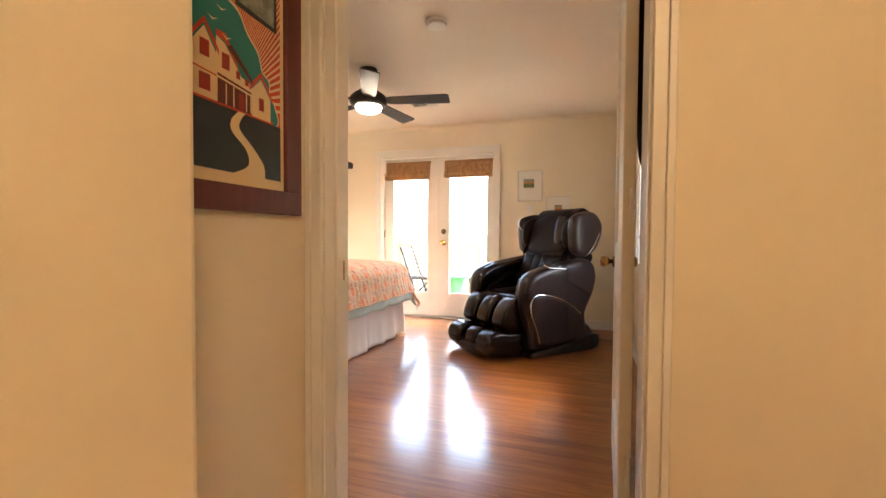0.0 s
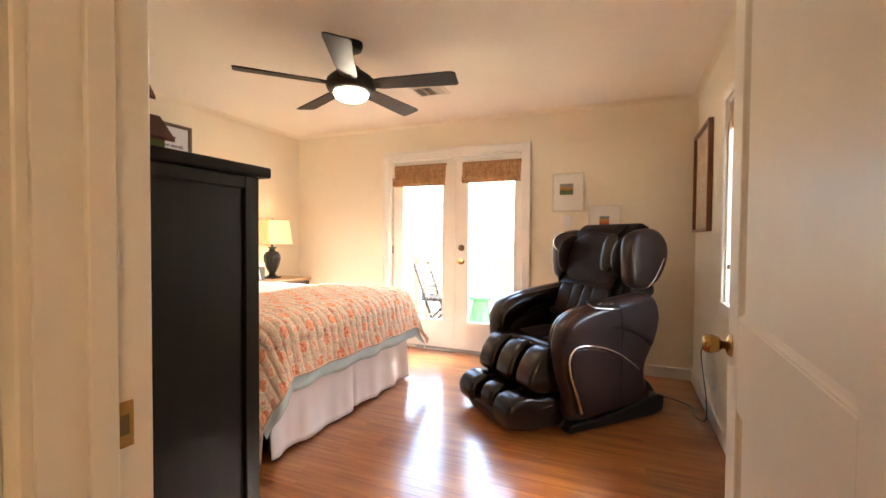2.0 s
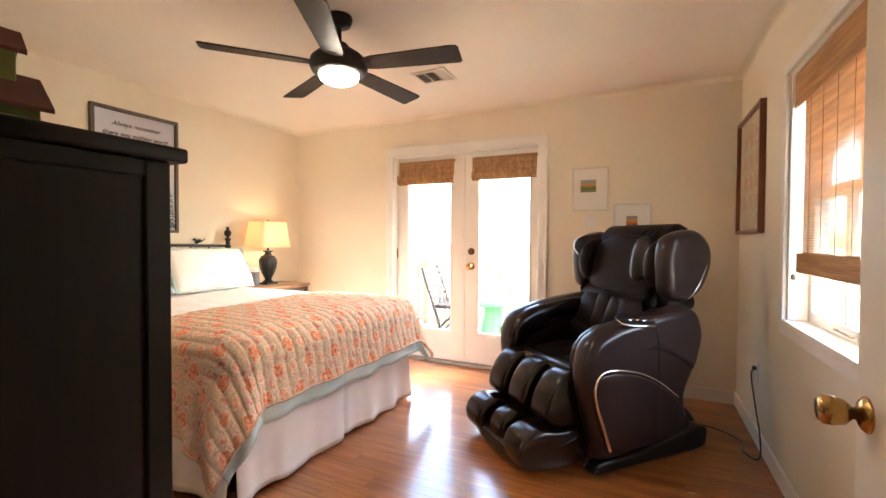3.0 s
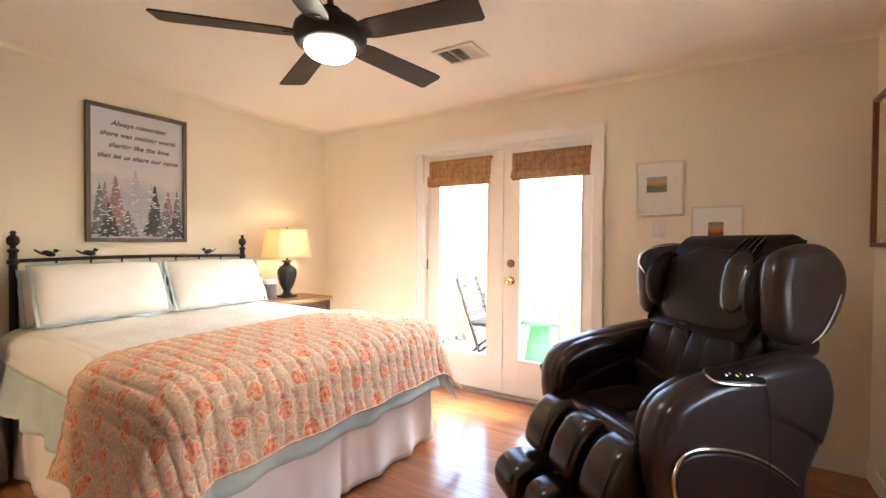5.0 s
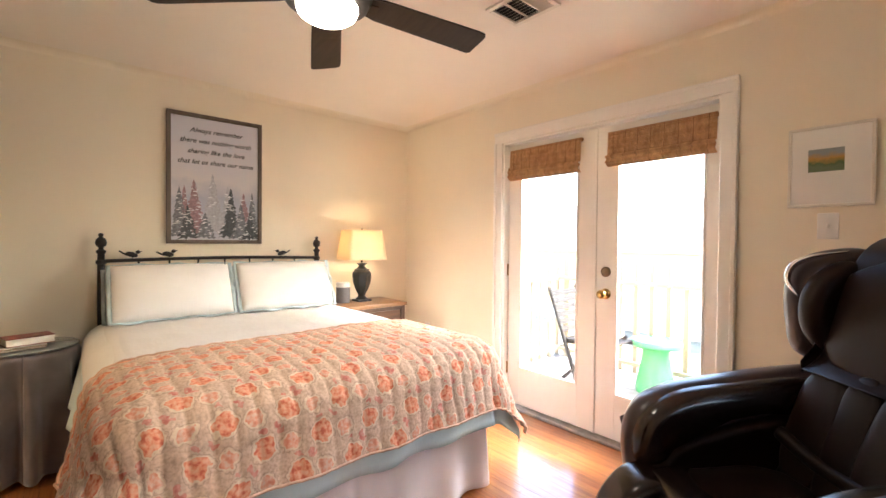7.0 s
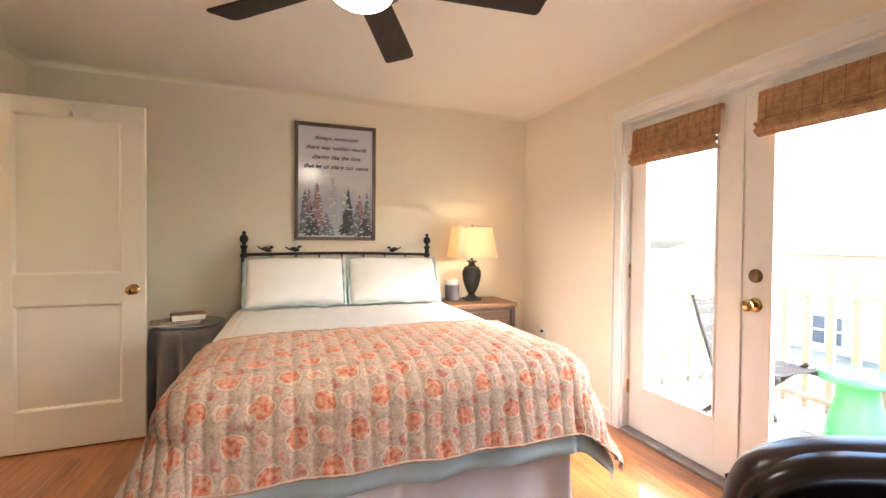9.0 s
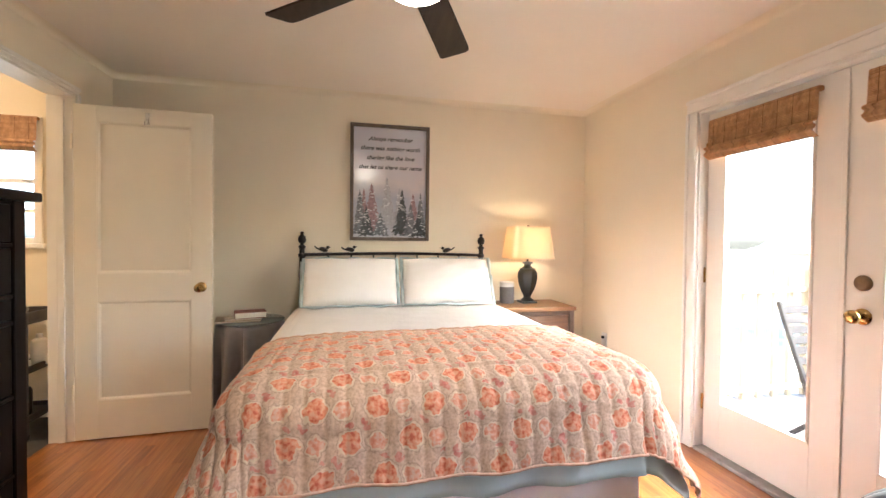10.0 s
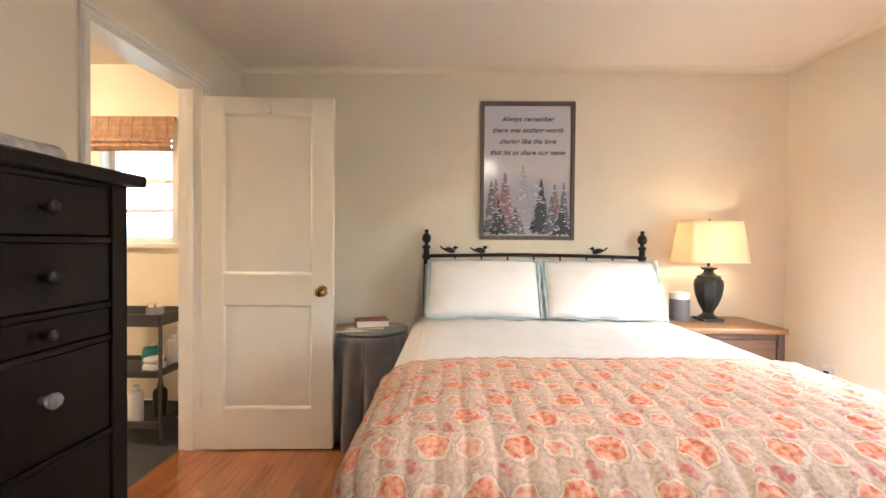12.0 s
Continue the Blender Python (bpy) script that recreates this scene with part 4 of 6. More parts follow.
# ---- massage chair ----
def massage_chair():
    ch = thing("massage_chair", "bulky dark brown leather massage chair with silver trim", "armchair", (-0.963, 5.099, 0), -132.7)

    def piece(name, bm, material, parent, label="", smooth="auto", wide=0.93):
        """A part, drawn to the chair's true depth and width."""
        for v in bm.verts:
            v.co.x *= 0.848 if v.co.x < 0 else 0.953
            v.co.y *= wide
        return part(name, bm, material, parent, label, smooth)

    def both(name, make, material, label="", smooth="auto"):
        for side in (1, -1):
            piece(name, make(side), material, ch, label, smooth, 0.96 if name in ARMS else 0.93)

    def span(side, a, b):
        return (a, b) if side > 0 else (-b, -a)

    ARMS = ("runner", "armrest", "side_panel", "trim_strip", "arm_cover", "arm_pad", "inner_arm")
    base = spline([(0.06, 0.012), (-0.35, 0.006), (-0.78, 0.004), (-0.87, 0.06), (-0.82, 0.17), (-0.68, 0.23), (-0.35, 0.13), (0.0, 0.09), (0.08, 0.05)], 5, True)
    piece("base", puff(base, -0.36, 0.36, 0.02, 3), black_plastic, ch, "black plastic base", "auto")
    runner = spline([(0.060, 0.005), (-0.40, 0.004), (-0.78, 0.010), (-0.845, 0.06), (-0.82, 0.135), (-0.60, 0.120), (-0.25, 0.070), (0.045, 0.055), (0.080, 0.03)], 6, True)
    both("runner", lambda s: puff(runner, *span(s, 0.34, 0.425), 0.015, 4), black_plastic, "glossy black skid along the base")

    # armrest shells
    arm = spline([(0.06, 0.075), (0.115, 0.22), (0.175, 0.42), (0.185, 0.57), (0.135, 0.685), (0.0, 0.750), (-0.2, 0.785), (-0.42, 0.815), (-0.60, 0.828), (-0.700, 0.795), (-0.755, 0.68), (-0.715, 0.50), (-0.62, 0.345), (-0.645, 0.22), (-0.66, 0.135), (-0.35, 0.085)], 6, True)
    both("armrest", lambda s: puff(arm, *span(s, 0.312, 0.452), 0.062, 7, bulge=0.004), shell, "moulded dark brown arm shell")
    inset = spline([(0.035, 0.150), (0.10, 0.34), (0.115, 0.46), (0.055, 0.520), (-0.15, 0.500), (-0.34, 0.435), (-0.51, 0.335), (-0.585, 0.22), (-0.50, 0.155), (-0.2, 0.115)], 6, True)
    both("side_panel", lambda s: puff(inset, *span(s, 0.437, 0.462), 0.010, 4, bulge=0.0), panel_brown, "glossy purple-brown inset panel")
    lip = [(0.030, 0.135), (0.070, 0.25), (0.118, 0.37), (0.128, 0.47), (0.060, 0.535), (-0.15, 0.515), (-0.34, 0.450), (-0.52, 0.345)]
    both("trim_strip", lambda s: tube([(x, s * 0.459, z) for x, _, z in spline([(a, 0, b) for a, b in lip], 7)], lambda t: 0.0105 - 0.0055 * t, 10), chrome, "silver trim strip", True)
    over = spline([(0.170, 0.55), (0.130, 0.675), (0.0, 0.742), (-0.2, 0.776), (-0.42, 0.806), (-0.60, 0.818), (-0.695, 0.785), (-0.740, 0.67), (-0.705, 0.54), (-0.650, 0.470), (-0.55, 0.525), (-0.36, 0.592), (-0.15, 0.612), (0.04, 0.600)], 6, True)
    both("arm_cover", lambda s: puff(over, *span(s, 0.372, 0.468), 0.046, 7, bulge=0.004), shell, "swept upper shell of the arm")
    piece("cord", tube(spline([(-0.29, 0.400, 0.803), (-0.30, 0.425, 0.785), (-0.31, 0.457, 0.735), (-0.315, 0.4670, 0.66), (-0.32, 0.4655, 0.58), (-0.325, 0.462, 0.45), (-0.33, 0.460, 0.30), (-0.335, 0.459, 0.17)], 6), 0.0024, 6), black_plastic, ch, "thin dark cord hanging from the remote", True, 0.99)
    # padded inner arms with a grip hollow
    pad = spline([(0.165, 0.50), (0.150, 0.64), (0.02, 0.735), (-0.22, 0.775), (-0.48, 0.80), (-0.60, 0.76), (-0.52, 0.68), (-0.24, 0.665), (-0.02, 0.60), (0.06, 0.50)], 6, True)
    both("arm_pad", lambda s: puff(pad, *span(s, 0.272, 0.402), 0.05, 6), leather, "padded black leather arm top")
    inner = spline([(0.10, 0.40), (0.08, 0.52), (-0.05, 0.60), (-0.45, 0.67), (-0.50, 0.45), (-0.2, 0.38)], 6, True)
    both("inner_arm", lambda s: puff(inner, *span(s, 0.270, 0.335), 0.025, 4), leather_matt)

    # seat
    piece("seat", puff(spline([(0.150, 0.40), (0.155, 0.475), (0.10, 0.515), (-0.12, 0.495), (-0.36, 0.465), (-0.42, 0.36), (-0.1, 0.33), (0.1, 0.34)], 6, True), -0.300, 0.300, 0.055, 6), leather, ch, "glossy leather seat cushion", True)
    for v in (-0.15, 0.15):
        piece("seat_wing", cushion(0.25, 0.13, 0.040, 0.7, 32, 14, m=pose(-0.10, v, 0.487, 0, 4, 0), wrinkle=0.05, seed=v), leather_matt, ch, "", True)

    # back
    back = spline([(-0.30, 0.44), (-0.385, 0.60), (-0.47, 0.80), (-0.545, 1.00), (-0.60, 1.16), (-0.66, 1.245), (-0.76, 1.268), (-0.85, 1.225), (-0.865, 1.05), (-0.80, 0.75), (-0.70, 0.45), (-0.52, 0.34)], 6, True)
    piece("backrest", puff(back, -0.300, 0.300, 0.075, 7), leather_matt, ch, "leather backrest", True)
    for v, w in ((-0.180, 0.100), (-0.058, 0.068), (0.058, 0.068), (0.180, 0.100)):
        piece("back_pleat", cushion(0.024, w, 0.205, 0.75, 28, 18, m=pose(-0.395, v, 0.685, 0, -22, 0), wrinkle=0.09, seed=v * 7), leather_matt, ch, "", True)
    piece("lumbar_fold", tube(spline([(-0.33, -0.25, 0.64), (-0.345, -0.1, 0.60), (-0.345, 0.1, 0.60), (-0.33, 0.25, 0.64)], 8), 0.024, 10), leather_matt, ch, "", True)
    # loose back cover and head pillow
    flap = spline([(-0.425, 0.845), (-0.50, 0.90), (-0.555, 1.02), (-0.59, 1.13), (-0.645, 1.235), (-0.74, 1.288), (-0.83, 1.262), (-0.80, 1.235), (-0.70, 1.20), (-0.62, 1.05), (-0.53, 0.88)], 6, True)
    piece("head_cover", puff(flap, -0.285, 0.300, 0.024, 4, bulge=0.0), leather_matt, ch, "soft leather cover over the headrest", True)
    piece("head_cushion", cushion(0.036, 0.290, 0.205, 0.72, 48, 28, m=pose(-0.548, 0.0, 1.030, 0, -19, 0), wrinkle=0.06, seed=2.0), leather_matt, ch, "wide soft head cushion", True)
    piece("head_roll", cushion(0.020, 0.072, 0.140, 0.8, 34, 24, m=pose(-0.533, 0.175, 1.085, 0, -20, 0), wrinkle=0.12, seed=5.0), leather, ch, "puffed glossy head roll", True)
    for k in range(4):
        v = 0.11 + k * 0.030
        piece("fold", tube(spline([(-0.575 + 0.004 * k, v, 1.185), (-0.625, v + 0.006, 1.235), (-0.69, v + 0.012 - k * 0.003, 1.272)], 6), 0.008, 8), leather, ch, "", True)

    # head wings
    wing = spline([(-0.465, 0.985), (-0.46, 1.11), (-0.505, 1.205), (-0.64, 1.245), (-0.775, 1.240), (-0.875, 1.160), (-0.885, 1.04), (-0.80, 0.905), (-0.66, 0.845), (-0.505, 0.875)], 6, True)
    both("head_wing", lambda s: puff(wing, *span(s, 0.310, 0.438), 0.058, 7, bulge=0.012), shell, "rounded side wing of the headrest")
    wing_in = spline([(-0.455, 0.98), (-0.455, 1.09), (-0.52, 1.17), (-0.64, 1.20), (-0.72, 1.05), (-0.66, 0.90), (-0.53, 0.90)], 6, True)
    both("wing_pad", lambda s: puff(wing_in, *span(s, 0.245, 0.345), 0.045, 6), leather_matt, "soft inner pad of the wing")
    both("wing_trim", lambda s: tube(spline([(-0.655, s * 0.425, 0.862), (-0.70, s * 0.446, 0.915), (-0.79, s * 0.440, 1.02), (-0.868, s * 0.412, 1.10)], 7), lambda t: 0.004 + 0.008 * math.sin(math.pi * t), 8, flat=0.6), chrome, "silver blade on the wing", True)
    piece("speaker_trim", tube(spline([(-0.452, -0.325, 1.085), (-0.432, -0.352, 1.135), (-0.455, -0.350, 1.190), (-0.520, -0.318, 1.222), (-0.600, -0.275, 1.238)], 8), lambda t: 0.006 + 0.017 * math.sin(math.pi * min(1.0, t * 1.15)), 12, flat=0.5), chrome, ch, "silver crescent round the wing's speaker", True)
    both("neck_bracket", lambda s: puff(spline([(-0.58, 0.79), (-0.56, 0.88), (-0.72, 0.90), (-0.80, 0.86), (-0.78, 0.79)], 4, True), *span(s, 0.265, 0.375), 0.02, 3), black_plastic)

    # leg rest: a backing and three pads each for calves and feet
    calf = spline([(0.02, 0.20), (0.03, 0.40), (0.10, 0.465), (0.19, 0.445), (0.235, 0.34), (0.21, 0.20)], 6, True)
    piece("calf_rest", puff(calf, -0.315, 0.315, 0.05, 5), leather_matt, ch, "leather calf rest", True)
    pad_c = spline([(0.04, 0.24), (0.06, 0.43), (0.130, 0.500), (0.225, 0.482), (0.305, 0.385), (0.325, 0.27), (0.21, 0.22)], 6, True)
    foot = spline([(0.02, 0.03), (0.05, 0.21), (0.20, 0.20), (0.36, 0.16), (0.405, 0.09), (0.36, 0.025)], 6, True)
    piece("foot_rest", puff(foot, -0.335, 0.335, 0.04, 5), leather_matt, ch, "leather foot rest", True)
    pad_f = spline([(0.08, 0.05), (0.10, 0.215), (0.25, 0.225), (0.370, 0.240), (0.465, 0.205), (0.495, 0.125), (0.445, 0.045), (0.25, 0.02)], 6, True)
    for a, b, k in ((-0.350, -0.150, 0), (-0.098, 0.098, 1), (0.150, 0.350, 2)):
        piece("calf_pad", puff(pad_c, a, b, 0.046, 6, bulge=0.003), leather, ch, "padded leather calf divider", True)
        f = [(x * (0.94 if k == 1 else 1.0), z) for x, z in ((p.x, p.y) for p in pad_f)]
        piece("foot_pad", puff(f, a - (0.01 if k != 1 else -0.015), b + (0.01 if k != 1 else -0.015), 0.046, 6, bulge=0.003), leather, ch, "padded leather foot divider", True)
    piece("foot_toe", cushion(0.075, 0.325, 0.052, 0.6, 40, 16, m=pose(0.395, 0, 0.066), wrinkle=0.04), leather, ch, "", True)
    return ch


chair = massage_chair()

remote = thing("remote_control", "black remote control with silver edge lying on the chair's arm", "remote", tuple(pose(-0.963, 5.099, 0, 0, 0, -132.7) @ Vector((-0.150, 0.418, 0.764))), -138.0)
remote.rotation_euler = (radians(-27), radians(-5), radians(-138))
part("body", puff(spline([(-0.105, -0.030), (-0.10, 0.034), (0.0, 0.040), (0.10, 0.032), (0.115, 0.0), (0.10, -0.032), (0.0, -0.036)], 5, True), 0.0, 0.018, 0.006, 3, "z"), black_plastic, remote, "", True)
part("silver_edge", tube(spline([(-0.095, 0.036, 0.010), (0.0, 0.043, 0.010), (0.098, 0.035, 0.010), (0.118, 0.0, 0.010)], 6), 0.005, 8), chrome, remote, "silver edge", True)
dark_red = speckled("red_print", (0.45, 0.05, 0.04), 0.4)
for i in range(6):
    part("button", box(-0.070 + i * 0.022, -0.010 + 0.010 * (i % 2), 0.0165, -0.062 + i * 0.022, 0.0 + 0.010 * (i % 2), 0.0195, 0.002, 1), dark_red if i in (2,) else (brass if i == 3 else (white_plastic if i == 4 else chrome)), remote)
cable = tagged(part("power_cord", tube(spline([(-0.40, 5.72, 0.012), (-0.22, 5.70, 0.010), (-0.06, 5.62, 0.010), (0.02, 5.50, 0.010), (0.00, 5.38, 0.010), (0.055, 5.30, 0.012), (0.066, 5.33, 0.12), (0.060, 5.42, 0.26), (0.058, 5.52, 0.385), (0.070, 5.565, 0.425), (0.092, 5.585, 0.427)], 9), 0.0045, 8), black_plastic, None, "", True), "black power cord looping along the floor to the wall", "cable")

# ---- ceiling fan ----
blade_wood = wood("dark_walnut_blade", (0.016, 0.010, 0.007), (0.040, 0.026, 0.018), 0.50, "x")
blade_wood.b.inputs["Specular IOR Level"].default_value = 0.22
opal = Mat("lit_opal_glass", (0.9, 0.86, 0.78), 0.3)
opal.b.inputs["Emission Color"].default_value = (1.0, 0.83, 0.60, 1)
opal.b.inputs["Emission Strength"].default_value = 5.0
fan = thing("ceiling_fan", "five-bladed dark bronze ceiling fan with a lit glass bowl", "ceiling fan", (-2.02, 4.375, 0))
part("canopy", lathe([(0.070, TOP), (0.072, TOP - 0.015), (0.062, TOP - 0.045), (0.035, TOP - 0.060), (0, TOP - 0.060)], 32), black_metal, fan, "", "auto")
part("down_rod", lathe([(0.014, TOP - 0.16), (0.014, TOP - 0.05), (0, TOP - 0.05)], 16), black_metal, fan, "", "auto")
part("motor_housing", lathe([(0.0, 2.235), (0.045, 2.235), (0.060, 2.215), (0.122, 2.175), (0.148, 2.150), (0.155, 2.115), (0.142, 2.085), (0.122, 2.075), (0, 2.075)], 40), black_metal, fan, "dark bronze motor housing", "auto")
part("light_bowl", lathe([(0.105, 2.0745), (0.105, 2.064), (0.098, 2.048), (0.080, 2.035), (0.048, 2.027), (0.0, 2.024)], 40), opal, fan, "lit frosted glass bowl", True)
for i in range(5):
    a = 11 + 72 * i
    m = pose(0, 0, 2.120, 0, 0, a) @ pose(0, 0, 0, -11, 0, 0)
    outline = [(0.15, -0.045), (0.20, -0.058), (0.62, -0.072), (0.655, -0.068), (0.668, -0.050), (0.668, 0.060), (0.655, 0.072), (0.20, 0.058), (0.15, 0.045)]
    part("blade", puff(outline, -0.004, 0.004, 0.003, 2, "z", m=m), blade_wood, fan, "dark wooden blade")
    part("blade_iron", puff([(0.10, -0.018), (0.185, -0.026), (0.19, 0.026), (0.10, 0.018)], -0.009, -0.0045, 0.002, 2, "z", m=m), blade_wood, fan)

vent = thing("ceiling_vent", "white metal three-section ceiling register with dark slots", "vent", (-1.92, 5.318, TOP))
vm = speckled("cream_metal_register", (0.72, 0.66, 0.56), 0.4, vary=0.04)
fr = bmesh.new()
for a, b, c, d in ((-0.135, 0.135, -0.115, -0.088), (-0.135, 0.135, 0.088, 0.115), (-0.135, -0.112, -0.088, 0.088), (0.112, 0.135, -0.088, 0.088), (-0.042, -0.034, -0.088, 0.088), (0.034, 0.042, -0.088, 0.088)):
    box(a, c, -0.012, b, d, -0.001, 0.002, 1, fr)
part("frame", fr, vm, vent)
part("backing", box(-0.112, -0.088, -0.003, 0.112, 0.088, -0.0012), black_plastic, vent)
for s, (x0, x1) in enumerate(((-0.110, -0.043), (-0.033, 0.033), (0.043, 0.110))):
    for k in range(8):
        y = -0.078 + k * 0.022
        part("slat", box(x0, -0.009, -0.0005, x1, 0.009, 0.0005), vm, vent).matrix_basis = pose(0, y, -0.0075, 38 if s != 2 else -38)

smoke = thing("smoke_detector", "round white smoke detector on the ceiling", "smoke detector", (-1.23, 3.81, TOP))
part("body", lathe([(0.068, -0.0005), (0.068, -0.014), (0.060, -0.034), (0.040, -0.040), (0, -0.040)], 36), white_plastic, smoke, "", "auto")
part("grille", lathe([(0.064, -0.018), (0.0655, -0.021), (0.0655, -0.024), (0.062, -0.026)], 36), speckled("grey_plastic", (0.45, 0.42, 0.38), 0.5), smoke, "", "auto")
part("test_button", lathe([(0.012, -0.0402), (0.012, -0.043), (0, -0.043)], 16, place=(0.02, 0, 0)), white_plastic, smoke, "", "auto")

# ---- chest of drawers ----
chest = thing("chest_of_drawers", "tall black-brown stained wooden chest of drawers beside the entry", "chest of drawers", (0, 0, 0))
CX0, CX1, CY0, CY1, CZ = -2.338, -1.462, 2.585, 3.112, 1.352
for x in (CX0, CX1 - 0.05):
    for y in (CY0, CY1 - 0.05):
        part("corner_post", box(x, y, 0.0, x + 0.05, y + 0.05, CZ, 0.002, 1), black_wood, chest)
for x0, x1 in ((CX0 + 0.012, CX0 + 0.028), (CX1 - 0.028, CX1 - 0.012)):
    part("side_panel", box(x0, CY0 + 0.049, 0.10, x1, CY1 - 0.049, CZ - 0.001), black_wood, chest)
for x0, x1 in ((CX0 + 0.001, CX0 + 0.045), (CX1 - 0.045, CX1 - 0.001)):
    for z0, z1 in ((CZ - 0.035, CZ), (0.08, 0.16)):
        part("side_rail", box(x0, CY0 + 0.049, z0, x1, CY1 - 0.049, z1, 0.002, 1), black_wood, chest)
part("back_panel", box(CX0 + 0.02, CY0 + 0.01, 0.1, CX1 - 0.02, CY0 + 0.02, CZ - 0.002), black_wood, chest)
part("top", box(CX0 - 0.042, CY0 - 0.006, CZ + 0.0005, CX1 + 0.026, CY1 + 0.026, CZ + 0.033, 0.007, 3), black_wood, chest, "overhanging stained top", "auto")
for z in (0.08, 0.445, 0.705, 0.948, 1.034, 1.200, CZ - 0.014):
    part("front_rail", box(CX0 + 0.049, CY1 - 0.045, z, CX1 - 0.049, CY1 - 0.004, z + 0.014, 0.002, 1), black_wood, chest)
crystal = Mat("cut_glass_knob", (0.9, 0.93, 0.95), 0.03)
crystal.b.inputs["Transmission Weight"].default_value = 0.85
for z0, z1, kind in ((0.098, 0.443, 2), (0.463, 0.703, 1), (0.723, 0.946, 1), (0.966, 1.032, 0), (1.052, 1.198, 0), (1.218, 1.338, 0)):
    dr = part("drawer", box(CX0 + 0.053, CY1 - 0.040, z0, CX1 - 0.053, CY1 - 0.007, z1, 0.003, 2), black_wood, chest)
    zk = (z0 + z1) / 2 if kind == 0 else z0 + (z1 - z0) * 0.60
    for xk in (-2.100, -1.700):
        m = Matrix.Translation((xk, CY1 - 0.0072, zk)) @ pose(0, 0, 0, -90)
        if kind == 0:
            part("knob", lathe([(0.007, 0), (0.007, 0.012), (0.013, 0.020), (0.016, 0.028), (0.013, 0.035), (0, 0.037)], 20, m=m), black_metal, dr, "small black knob", True)
        else:
            part("knob", lathe([(0.010, 0), (0.008, 0.014), (0.017, 0.022), (0.019, 0.032), (0.012, 0.040), (0, 0.041)], 10, m=m), crystal, dr, "faceted clear glass knob")

# painted bird house and a folded thing on top of the chest
TOPZ = CZ + 0.034
ochre = speckled("ochre_painted_wood", (0.46, 0.22, 0.035), 0.6, vary=0.2, scale=14, bump=0.3)
moss = speckled("moss_green_painted_wood", (0.13, 0.15, 0.035), 0.6, vary=0.25, scale=14, bump=0.3)
oxblood = speckled("oxblood_painted_wood", (0.095, 0.022, 0.015), 0.55, vary=0.3, scale=14, bump=0.3)
slate_green = speckled("dark_green_painted_roof", (0.060, 0.062, 0.045), 0.55, vary=0.25, scale=14, bump=0.3)


def gable(x0, x1, y0, y1, z0, h, over, t):
    """Two roof boards that meet in a ridge along x."""
    bm = bmesh.new()
    yc = (y0 + y1) / 2
    for y in (y0 - over, y1 + over):
        s = 1 if y > yc else -1
        a = [Vector((x, yy, zz)) for x in (x0 - over, x1 + over) for yy, zz in ((yc, z0 + h), (y, z0 - over * h / (y1 - yc)))]
        up = Vector((0, 0, t))
        v = [bm.verts.new(p) for p in a] + [bm.verts.new(p + up) for p in a]
        for f in ((0, 1, 3, 2), (4, 6, 7, 5), (0, 4, 5, 1), (1, 5, 7, 3), (3, 7, 6, 2), (2, 6, 4, 0)):
            bm.faces.new([v[i] for i in f])
    return bm


def body(x0, x1, y0, y1, z0, z1, h):
    """A house body with gable ends."""
    bm = bmesh.new()
    yc = (y0 + y1) / 2
    ends = [[bm.verts.new((x, y, z)) for y, z in ((y0, z0), (y1, z0), (y1, z1), (yc, z1 + h), (y0, z1))] for x in (x0, x1)]
    bm.faces.new(ends[0]), bm.faces.new(ends[1])
    for i in range(5):
        j = (i + 1) % 5
        bm.faces.new((ends[0][i], ends[0][j], ends[1][j], ends[1][i]))
    return bm


bh = thing("bird_house", "hand-painted wooden bird house with stacked ochre and green boxes", "bird house", (-1.76, 2.876, TOPZ), 86)
bh.scale = (1.15, 1.15, 1.40)
part("base_board", box(-0.115, -0.06, 0, 0.115, 0.06, 0.012, 0.002, 1), moss, bh)
part("lower_box", body(-0.10, 0.095, -0.05, 0.05, 0.012, 0.062, 0.03), moss, bh, "moss green lower box")
part("lower_roof", gable(-0.10, 0.095, -0.05, 0.05, 0.062, 0.042, 0.016, 0.007), oxblood, bh, "oxblood red roof")
part("chimney", box(0.035, -0.018, 0.085, 0.072, 0.018, 0.150, 0.002, 1), moss, bh)
part("chimney_roof", gable(0.035, 0.072, -0.018, 0.018, 0.150, 0.02, 0.012, 0.007), oxblood, bh)
part("upper_box", body(-0.125, 0.005, -0.050, 0.050, 0.125, 0.215, 0.05), ochre, bh, "ochre upper box")
part("post", box(-0.09, -0.03, 0.06, -0.02, 0.03, 0.126), moss, bh)
part("upper_roof", gable(-0.125, 0.005, -0.050, 0.050, 0.215, 0.055, 0.018, 0.008), slate_green, bh, "dark green roof")
part("entrance_ring", lathe([(0.016, 0), (0.016, 0.003), (0.010, 0.003), (0.010, 0)], 20, m=pose(0.0055, 0, 0.170, 0, 90)), oxblood, bh, "", "auto")
cloth_grey = speckled("pale_woven_case", (0.44, 0.40, 0.35), 0.5, vary=0.3, scale=40)
case = thing("glasses_case", "pale grey patterned case lying on the chest", "case", (-2.20, 2.94, TOPZ), 4)
part("body", puff(spline([(-0.12, -0.028), (-0.125, 0.0), (-0.12, 0.028), (0.0, 0.034), (0.10, 0.030), (0.125, 0.0), (0.10, -0.030), (0.0, -0.034)], 5, True), 0, 0.066, 0.028, 6, "z"), cloth_grey, case, "", True)
